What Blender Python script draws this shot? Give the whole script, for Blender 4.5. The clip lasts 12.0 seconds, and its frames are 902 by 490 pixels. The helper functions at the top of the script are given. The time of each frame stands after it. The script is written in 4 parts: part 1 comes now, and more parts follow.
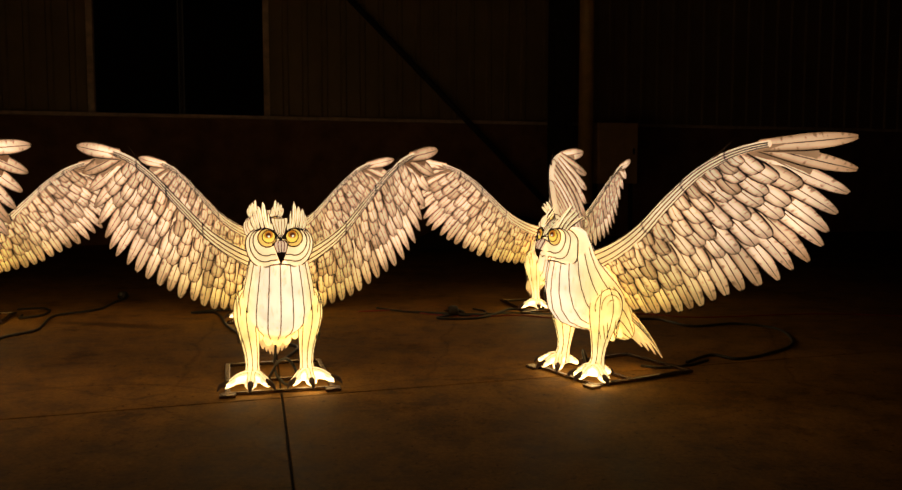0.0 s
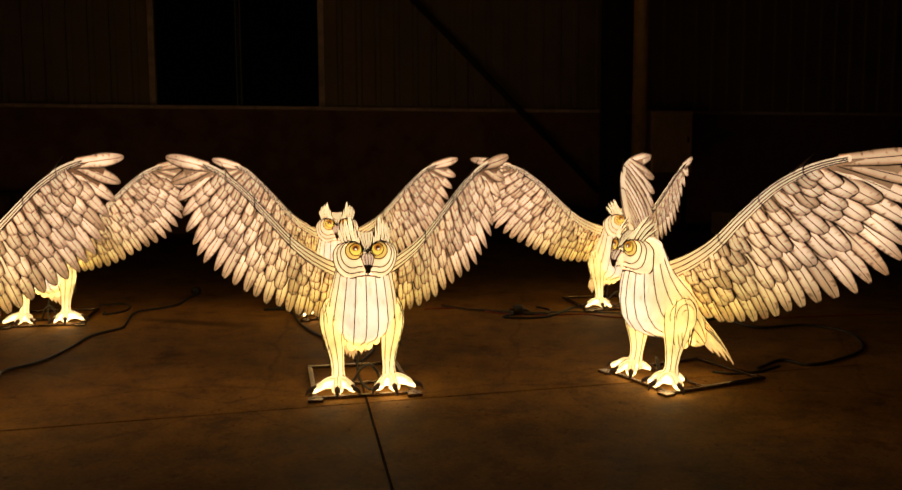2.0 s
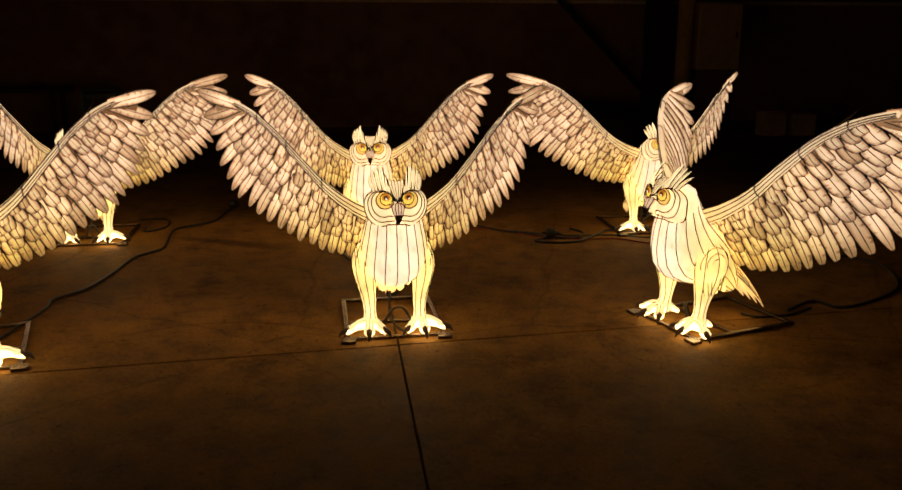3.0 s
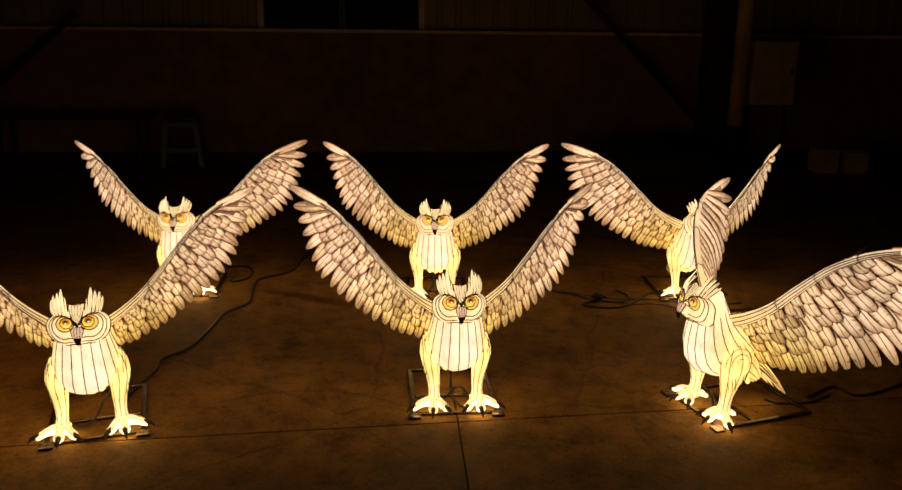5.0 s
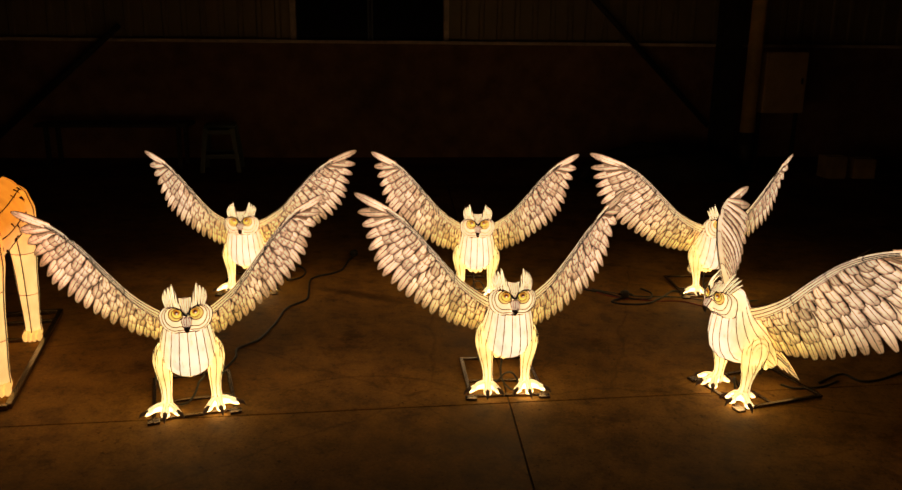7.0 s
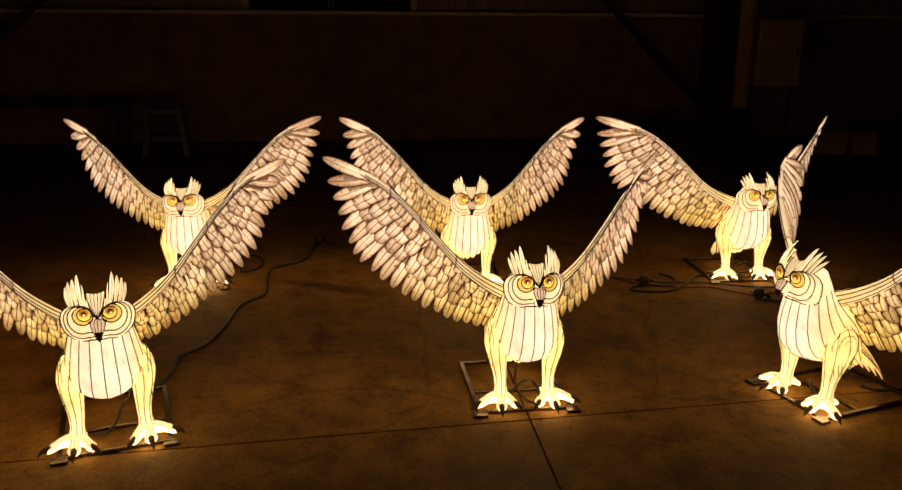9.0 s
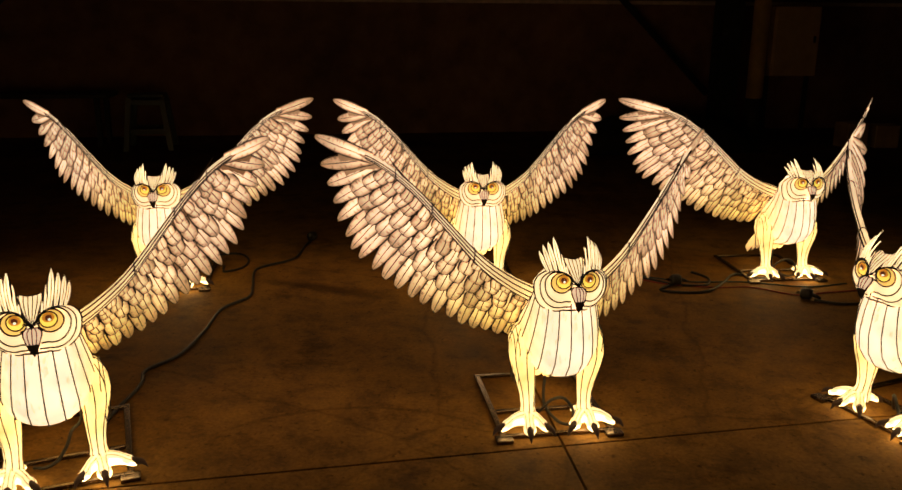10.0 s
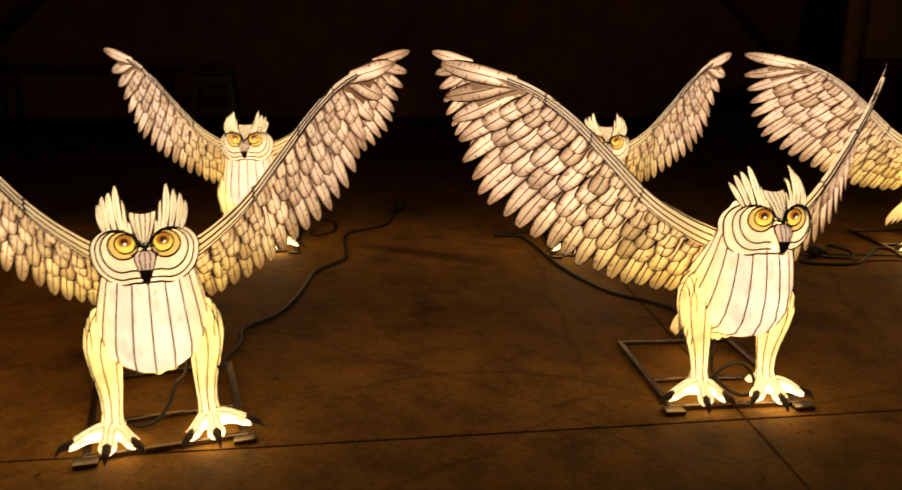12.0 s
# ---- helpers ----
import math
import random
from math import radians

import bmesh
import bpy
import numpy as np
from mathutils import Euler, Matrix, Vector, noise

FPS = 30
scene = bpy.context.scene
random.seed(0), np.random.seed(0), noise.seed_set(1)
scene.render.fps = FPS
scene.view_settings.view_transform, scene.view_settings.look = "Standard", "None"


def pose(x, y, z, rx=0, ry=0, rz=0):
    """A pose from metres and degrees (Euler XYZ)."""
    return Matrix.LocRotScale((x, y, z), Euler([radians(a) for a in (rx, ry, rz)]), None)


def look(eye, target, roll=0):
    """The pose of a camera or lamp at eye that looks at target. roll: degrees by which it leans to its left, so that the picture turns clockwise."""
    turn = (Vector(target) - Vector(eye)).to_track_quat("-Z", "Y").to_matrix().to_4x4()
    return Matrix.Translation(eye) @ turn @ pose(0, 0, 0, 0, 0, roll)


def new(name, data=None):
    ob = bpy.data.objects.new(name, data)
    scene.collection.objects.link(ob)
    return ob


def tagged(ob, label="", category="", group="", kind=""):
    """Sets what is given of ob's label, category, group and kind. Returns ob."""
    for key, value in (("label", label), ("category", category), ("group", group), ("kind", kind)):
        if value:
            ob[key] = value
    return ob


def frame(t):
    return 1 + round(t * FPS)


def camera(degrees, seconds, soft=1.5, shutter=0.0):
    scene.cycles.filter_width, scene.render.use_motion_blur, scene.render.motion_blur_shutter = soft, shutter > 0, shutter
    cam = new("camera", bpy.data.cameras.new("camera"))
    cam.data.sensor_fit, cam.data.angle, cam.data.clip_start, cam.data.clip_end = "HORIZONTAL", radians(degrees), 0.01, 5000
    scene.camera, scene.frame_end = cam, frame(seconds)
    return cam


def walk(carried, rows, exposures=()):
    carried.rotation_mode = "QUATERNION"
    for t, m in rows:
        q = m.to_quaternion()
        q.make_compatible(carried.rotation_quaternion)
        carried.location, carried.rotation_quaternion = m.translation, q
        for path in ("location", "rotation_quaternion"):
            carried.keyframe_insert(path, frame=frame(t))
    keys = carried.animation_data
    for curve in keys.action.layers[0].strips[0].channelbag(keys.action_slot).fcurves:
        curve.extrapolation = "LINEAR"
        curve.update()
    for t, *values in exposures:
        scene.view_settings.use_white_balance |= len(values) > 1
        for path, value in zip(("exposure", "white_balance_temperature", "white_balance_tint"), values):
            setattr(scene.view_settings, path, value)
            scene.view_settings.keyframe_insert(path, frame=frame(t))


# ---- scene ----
cam = camera(58.0, 12.0, soft=1.55, shutter=0.3)
PATH = [
    (0, (0.095, -0.011, 0.589), (-0.02, 1.981, 0.441), -0.0),
    (0.5, (0.107, 0.003, 0.591), (-0.012, 1.994, 0.442), -0.1),
    (1, (0.085, -0.01, 0.595), (-0.046, 1.981, 0.45), 0.0),
    (1.5, (0.035, -0.061, 0.621), (-0.141, 1.926, 0.478), -0.1),
    (2, (-0.006, -0.082, 0.684), (-0.224, 1.896, 0.488), -0.2),
    (2.5, (-0.006, -0.089, 0.747), (-0.261, 1.853, 0.342), -0.0),
    (3, (0.011, -0.05, 0.882), (-0.292, 1.865, 0.393), 0.0),
    (3.5, (0.046, -0.043, 0.998), (-0.311, 1.867, 0.523), 0.1),
    (5.3, (0.038, -0.415, 1.339), (-0.399, 1.467, 0.82), 0.5),
    (5.5, (0.05, -0.478, 1.346), (-0.39, 1.404, 0.831), 0.3),
    (6, (0.09, -0.617, 1.391), (-0.362, 1.262, 0.877), 0.4),
    (6.5, (0.043, -0.685, 1.412), (-0.414, 1.193, 0.901), 0.5),
    (7, (-0.053, -0.721, 1.41), (-0.5, 1.16, 0.898), 0.6),
    (8.8, (-0.318, -0.167, 1.167), (-0.665, 1.735, 0.655), 0.2),
    (9, (-0.33, -0.082, 1.158), (-0.681, 1.816, 0.636), 0.3),
    (9.5, (-0.406, 0.135, 1.097), (-0.754, 2.034, 0.574), 0.3),
    (10, (-0.462, 0.29, 1.026), (-0.797, 2.193, 0.508), 0.3),
    (10.5, (-0.525, 0.46, 0.928), (-0.843, 2.366, 0.41), 0.2),
    (11, (-0.596, 0.524, 0.882), (-0.903, 2.432, 0.366), 0.4),
    (11.5, (-0.69, 0.529, 0.856), (-1.02, 2.434, 0.344), 0.5),
    (12, (-0.762, 0.488, 0.796), (-1.196, 2.373, 0.287), 0.5),
]
walk(cam, [(t, look(eye, target, roll)) for t, eye, target, roll in PATH], [(0, -0.02), (3.5, 0.0), (5.5, 0.03), (7, 0.03), (9, 0.05), (12, 0.05)])

# ---------------------------------------------------------------- world, light, exposure
world = bpy.data.worlds.new("night_hall")
world.use_nodes = True
scene.world = world
bg = world.node_tree.nodes["Background"]
bg.inputs["Color"].default_value = (1.0, 0.62, 0.3, 1)
bg.inputs["Strength"].default_value = 0.003


# ---------------------------------------------------------------- materials
def nodes_of(name):
    m = bpy.data.materials.new(name)
    m.use_nodes = True
    nt = m.node_tree
    return m, nt, nt.nodes["Principled BSDF"]


def add(nt, kind, **inputs):
    n = nt.nodes.new(kind)
    for k, v in inputs.items():
        n.inputs[k.replace("_", " ")].default_value = v
    return n


def noise_node(nt, scale, detail=4.0, rough=0.6, coord="Object", stretch=None):
    tc = nt.nodes.new("ShaderNodeTexCoord")
    out = tc.outputs[coord]
    if stretch:
        mp = nt.nodes.new("ShaderNodeMapping")
        mp.inputs["Scale"].default_value = stretch
        nt.links.new(out, mp.inputs["Vector"])
        out = mp.outputs["Vector"]
    n = add(nt, "ShaderNodeTexNoise", Scale=scale, Detail=detail, Roughness=rough)
    nt.links.new(out, n.inputs["Vector"])
    return n


def ramp(nt, source, stops):
    r = nt.nodes.new("ShaderNodeValToRGB")
    el = r.color_ramp.elements
    while len(el) < len(stops):
        el.new(0.5)
    for e, (p, c) in zip(el, stops):
        e.position = p
        e.color = (*c, 1) if len(c) == 3 else c
    nt.links.new(source, r.inputs["Fac"])
    return r


def mixc(nt, fac, a, b, blend="MIX"):
    """Colour mix: fac, a and b are sockets, colours or numbers."""
    n = nt.nodes.new("ShaderNodeMixRGB")
    n.blend_type = blend
    for src, key in ((fac, "Fac"), (a, "Color1"), (b, "Color2")):
        if isinstance(src, bpy.types.NodeSocket):
            nt.links.new(src, n.inputs[key])
        elif isinstance(src, tuple):
            n.inputs[key].default_value = (*src, 1)
        else:
            n.inputs[key].default_value = src
    return n.outputs["Color"]


def calc(nt, op, a, b=0.0, clamp=False):
    n = nt.nodes.new("ShaderNodeMath")
    n.operation, n.use_clamp = op, clamp
    for src, sock in ((a, n.inputs[0]), (b, n.inputs[1])):
        if isinstance(src, bpy.types.NodeSocket):
            nt.links.new(src, sock)
        else:
            sock.default_value = src
    return n.outputs[0]


def bump(nt, p, height, strength=0.3, distance=0.004):
    b = add(nt, "ShaderNodeBump", Strength=strength, Distance=distance)
    nt.links.new(height, b.inputs["Height"])
    nt.links.new(b.outputs["Normal"], p.inputs["Normal"])


def simple(name, color, rough=0.6, metal=0.0, vary=0.25, scale=20.0, relief=0.2, dist=0.002):
    """A plain surface with mottling at two scales and fine relief."""
    m, nt, p = nodes_of(name)
    a = noise_node(nt, scale, 5)
    b = noise_node(nt, scale * 0.17, 3)
    low = tuple(c * (1 - vary) for c in color)
    high = tuple(min(1.0, c * (1 + vary)) for c in color)
    c1 = ramp(nt, a.outputs["Fac"], [(0.3, low), (0.7, high)])
    c2 = ramp(nt, b.outputs["Fac"], [(0.35, (0.72,) * 3), (0.65, (1.0,) * 3)])
    nt.links.new(mixc(nt, 1.0, c1.outputs["Color"], c2.outputs["Color"], "MULTIPLY"), p.inputs["Base Color"])
    p.inputs["Roughness"].default_value, p.inputs["Metallic"].default_value = rough, metal
    bump(nt, p, a.outputs["Fac"], relief, dist)
    return m


def lit_fabric(name, paint, power, low=None, low_z=(0.1, 0.32), side=None, side_x=(0.1, 0.3), streak=None, mottle=(0.75, 1.2), back=None, back_y=(-0.16, 0.02)):
    """Silk stretched over wire: the painted colour itself glows, and noise in its strength stands in for bulbs lying
    nearer or farther inside.
    """
    m, nt, p = nodes_of(name)
    tc = nt.nodes.new("ShaderNodeTexCoord")
    sep = nt.nodes.new("ShaderNodeSeparateXYZ")
    nt.links.new(tc.outputs["Object"], sep.inputs[0])
    col = paint
    if low:
        f = nt.nodes.new("ShaderNodeMapRange")
        f.inputs["From Min"].default_value, f.inputs["From Max"].default_value = low_z
        nt.links.new(sep.outputs["Z"], f.inputs["Value"])
        col = mixc(nt, f.outputs["Result"], low, col)
    if side:
        f = nt.nodes.new("ShaderNodeMapRange")
        f.inputs["From Min"].default_value, f.inputs["From Max"].default_value = side_x
        nt.links.new(calc(nt, "ABSOLUTE", sep.outputs["X"]), f.inputs["Value"])
        col = mixc(nt, f.outputs["Result"], side, col)
    if back:
        f = nt.nodes.new("ShaderNodeMapRange")
        f.inputs["From Min"].default_value, f.inputs["From Max"].default_value = back_y
        nt.links.new(calc(nt, "ADD", sep.outputs["Y"], calc(nt, "MULTIPLY", sep.outputs["Z"], -0.45)), f.inputs["Value"])
        col = mixc(nt, f.outputs["Result"], col, back)
    if streak:
        s = noise_node(nt, 52.0, 3, 0.65, stretch=(1.7, 1.7, 0.5))
        r = ramp(nt, s.outputs["Fac"], [(0.55, (0, 0, 0)), (0.70, (1, 1, 1))])
        col = mixc(nt, calc(nt, "MULTIPLY", r.outputs["Color"], 0.55), col, streak)
    n = noise_node(nt, 13.0, 2)
    power_socket = nt.nodes.new("ShaderNodeMapRange")
    for k, v in (("From Min", 0.3), ("From Max", 0.7), ("To Min", mottle[0] * power), ("To Max", mottle[1] * power)):
        power_socket.inputs[k].default_value = v
    nt.links.new(n.outputs["Fac"], power_socket.inputs["Value"])
    for sock in ("Base Color", "Emission Color"):
        if isinstance(col, tuple):
            p.inputs[sock].default_value = (*col, 1)
        else:
            nt.links.new(col, p.inputs[sock])
    nt.links.new(power_socket.outputs["Result"], p.inputs["Emission Strength"])
    p.inputs["Roughness"].default_value = 0.7
    return m


def feather_fabric(name, power, flight=0.0):
    """Painted silk of one feather: UV x runs across (0 to 1), UV y from root to tip."""
    m, nt, p = nodes_of(name)
    tc = nt.nodes.new("ShaderNodeTexCoord")
    uv = nt.nodes.new("ShaderNodeSeparateXYZ")
    nt.links.new(tc.outputs["UV"], uv.inputs[0])
    ob = nt.nodes.new("ShaderNodeSeparateXYZ")
    nt.links.new(tc.outputs["Object"], ob.inputs[0])
    info = nt.nodes.new("ShaderNodeObjectInfo")
    across = calc(nt, "ABSOLUTE", calc(nt, "SUBTRACT", calc(nt, "MULTIPLY", uv.outputs["X"], 2.0), 1.0))

    def span(source, lo, hi):
        n = nt.nodes.new("ShaderNodeMapRange")
        n.interpolation_type = "SMOOTHSTEP"
        n.inputs["From Min"].default_value, n.inputs["From Max"].default_value = lo, hi
        nt.links.new(source, n.inputs["Value"])
        return n.outputs["Result"]

    # yellow paint towards the shoulder, rosy beige farther out and higher up
    reach = span(calc(nt, "ABSOLUTE", ob.outputs["X"]), 0.10, 0.42)
    height = span(ob.outputs["Z"], 0.22, 0.44)
    rosy = calc(nt, "MULTIPLY", calc(nt, "ADD", reach, height), 0.52, True)
    col = mixc(nt, rosy, (1.0, 0.63, 0.14), (0.96, 0.62, 0.37))
    # each feather is sprayed a little lighter or darker
    tone = ramp(nt, info.outputs["Random"], [(0.0, (0.66, 0.60, 0.54)), (0.40, (0.96, 0.95, 0.93)), (1.0, (1.16, 1.16, 1.16))])
    col = mixc(nt, 1.0, col, tone.outputs["Color"], "MULTIPLY")
    # brown sprayed thinly along the rim and more at the tip
    rim = calc(nt, "MULTIPLY", span(across, 0.28, 0.95), 0.90)
    tip = calc(nt, "MULTIPLY", span(uv.outputs["Y"], 0.66, 1.0), 0.74 + 0.16 * flight)
    if flight:
        outer = calc(nt, "MULTIPLY", span(calc(nt, "ABSOLUTE", ob.outputs["X"]), 0.44, 0.62), span(ob.outputs["Z"], 0.36, 0.60))
        tip = calc(nt, "MAXIMUM", tip, calc(nt, "MULTIPLY", calc(nt, "MULTIPLY", outer, span(uv.outputs["Y"], 0.35, 0.85)), 0.72))
    dark = calc(nt, "MAXIMUM", rim, tip)
    col = mixc(nt, dark, col, (0.17, 0.072, 0.022))
    # short brush ticks that reach in from the rim, in loose bars
    mp = nt.nodes.new("ShaderNodeMapping")
    mp.inputs["Scale"].default_value = (1.6, 24.0 if flight else 15.0, 1.0)
    comb = nt.nodes.new("ShaderNodeCombineXYZ")
    nt.links.new(calc(nt, "MULTIPLY", info.outputs["Random"], 40.0), comb.inputs["X"])
    nt.links.new(comb.outputs[0], mp.inputs["Location"])
    nt.links.new(tc.outputs["UV"], mp.inputs["Vector"])
    wave = add(nt, "ShaderNodeTexNoise", Scale=1.0, Detail=1.5)
    nt.links.new(mp.outputs["Vector"], wave.inputs["Vector"])
    tick = ramp(nt, wave.outputs["Fac"], [(0.57, (0, 0, 0)), (0.62, (1, 1, 1))])
    edge = span(across, 0.15, 0.55)
    col = mixc(nt, calc(nt, "MULTIPLY", calc(nt, "MULTIPLY", tick.outputs["Color"], edge), 0.72), col, (0.13, 0.05, 0.018))
    # noise in the emission stands in for bulbs set unevenly inside
    n = noise_node(nt, 7.0, 2)
    glow = nt.nodes.new("ShaderNodeMapRange")
    for k, v in (("From Min", 0.3), ("From Max", 0.7), ("To Min", 0.75 * power), ("To Max", 1.5 * power)):
        glow.inputs[k].default_value = v
    nt.links.new(n.outputs["Fac"], glow.inputs["Value"])
    nt.links.new(col, p.inputs["Base Color"])
    nt.links.new(col, p.inputs["Emission Color"])
    nt.links.new(glow.outputs["Result"], p.inputs["Emission Strength"])
    p.inputs["Roughness"].default_value = 0.7
    return m


WIRE = simple("brown_black_wire", (0.020, 0.010, 0.005), 0.7, 0.0, 0.2, 60)
FEATHER = feather_fabric("feather_silk", 1.0)
PRIMARY = feather_fabric("flight_feather_silk", 1.10, 1.0)
BAR = lit_fabric("leading_edge_silk", (0.96, 0.63, 0.36), 1.1, side=(0.98, 0.64, 0.24), side_x=(0.10, 0.30), mottle=(0.75, 1.25))
# yellow sides are painted and also stand in for the silk's dimmer rim
BREAST = lit_fabric("breast_silk", (1.0, 0.66, 0.22), 1.22, low=(1.0, 0.67, 0.25), low_z=(0.13, 0.25), side=(1.0, 0.73, 0.46), side_x=(0.050, 0.104), streak=(0.60, 0.28, 0.12), mottle=(0.80, 1.32), back=(1.0, 0.63, 0.16))
FLANK = lit_fabric("flank_silk", (1.0, 0.64, 0.18), 2.0, streak=(0.70, 0.34, 0.06), mottle=(0.6, 1.3))
FACE = lit_fabric("face_silk", (1.0, 0.69, 0.34), 1.25, mottle=(0.82, 1.2))
TUFT = lit_fabric("tuft_silk", (1.0, 0.72, 0.36), 1.4, mottle=(0.7, 1.5))
TAIL = lit_fabric("tail_silk", (1.0, 0.66, 0.20), 1.15, low=(0.66, 0.36, 0.12), low_z=(0.03, 0.14), streak=(0.45, 0.22, 0.06))
# paler ankle colour stands in for light from bulbs near the feet
LEG = lit_fabric("leg_silk", (1.0, 0.66, 0.20), 1.4, low=(1.0, 0.74, 0.34), low_z=(0.03, 0.16), streak=(0.88, 0.50, 0.10), mottle=(0.75, 1.5))
# emission raised to imitate bulbs in the toes and light the floor
TOE = lit_fabric("toe_glow_silk", (1.0, 0.68, 0.28), 4.2, mottle=(0.22, 1.7))
IRIS = lit_fabric("iris_silk", (1.0, 0.66, 0.09), 1.15)
SCLERA = lit_fabric("eye_ring_silk", (1.0, 0.56, 0.12), 1.0)
BEAK = lit_fabric("beak_silk", (0.92, 0.56, 0.33), 0.95)
IRIS_CORE = lit_fabric("iris_core_silk", (0.62, 0.22, 0.02), 0.8)
PUPIL = lit_fabric("pupil_paint", (0.10, 0.022, 0.008), 0.8)
GLINT = lit_fabric("glint_paint", (1.0, 0.92, 0.62), 1.2)
CLAW = lit_fabric("claw_silk", (0.05, 0.024, 0.011), 0.22, mottle=(0.2, 1.6))
STEEL = simple("painted_steel", (0.16, 0.12, 0.085), 0.24, 0.85, 0.4, 45)
RUBBER = simple("black_rubber", (0.018, 0.016, 0.015), 0.5, 0.0, 0.3, 60)
RED_WIRE = simple("red_wire", (0.30, 0.03, 0.015), 0.5, 0.0, 0.2, 60)
TEAL_WIRE = simple("blue_wire", (0.03, 0.07, 0.08), 0.5, 0.0, 0.2, 60)
PLASTER = simple("dwarf_wall_plaster", (0.30, 0.15, 0.075), 0.85, 0.0, 0.3, 5, 0.3, 0.006)
SILL = simple("sill_cement", (0.80, 0.62, 0.44), 0.8, 0.0, 0.25, 12)
SIDING = simple("painted_siding", (0.34, 0.25, 0.13), 0.55, 0.1, 0.15, 3, 0.05, 0.002)
DARK_STEEL = simple("dark_steel", (0.05, 0.04, 0.03), 0.6, 0.3, 0.3, 14)
POLE = simple("pole_paint", (0.72, 0.46, 0.15), 0.5, 0.0, 0.2, 8)
CABINET = simple("cabinet_paint", (0.62, 0.40, 0.19), 0.5, 0.0, 0.15, 6)
STOOL = simple("stool_plastic", (0.065, 0.085, 0.068), 0.4, 0.0, 0.1, 8)
CARD = simple("cardboard", (0.46, 0.30, 0.15), 0.85, 0.0, 0.2, 9)
JUNK = simple("dark_sheeting", (0.035, 0.026, 0.02), 0.8, 0.0, 0.4, 6, 0.6, 0.01)
CEILING = simple("roof_sheet", (0.10, 0.08, 0.06), 0.8, 0.0, 0.2, 2)
CAT_ORANGE = lit_fabric("orange_silk", (0.88, 0.25, 0.018), 0.95, low=(0.98, 0.58, 0.20), low_z=(0.42, 0.64), mottle=(0.8, 1.25))
CAT_LEG = lit_fabric("cat_leg_silk", (0.92, 0.29, 0.025), 1.0, low=(1.0, 0.60, 0.20), low_z=(0.40, 0.66))
CAT_PAW = lit_fabric("paw_silk", (0.90, 0.50, 0.12), 0.9)


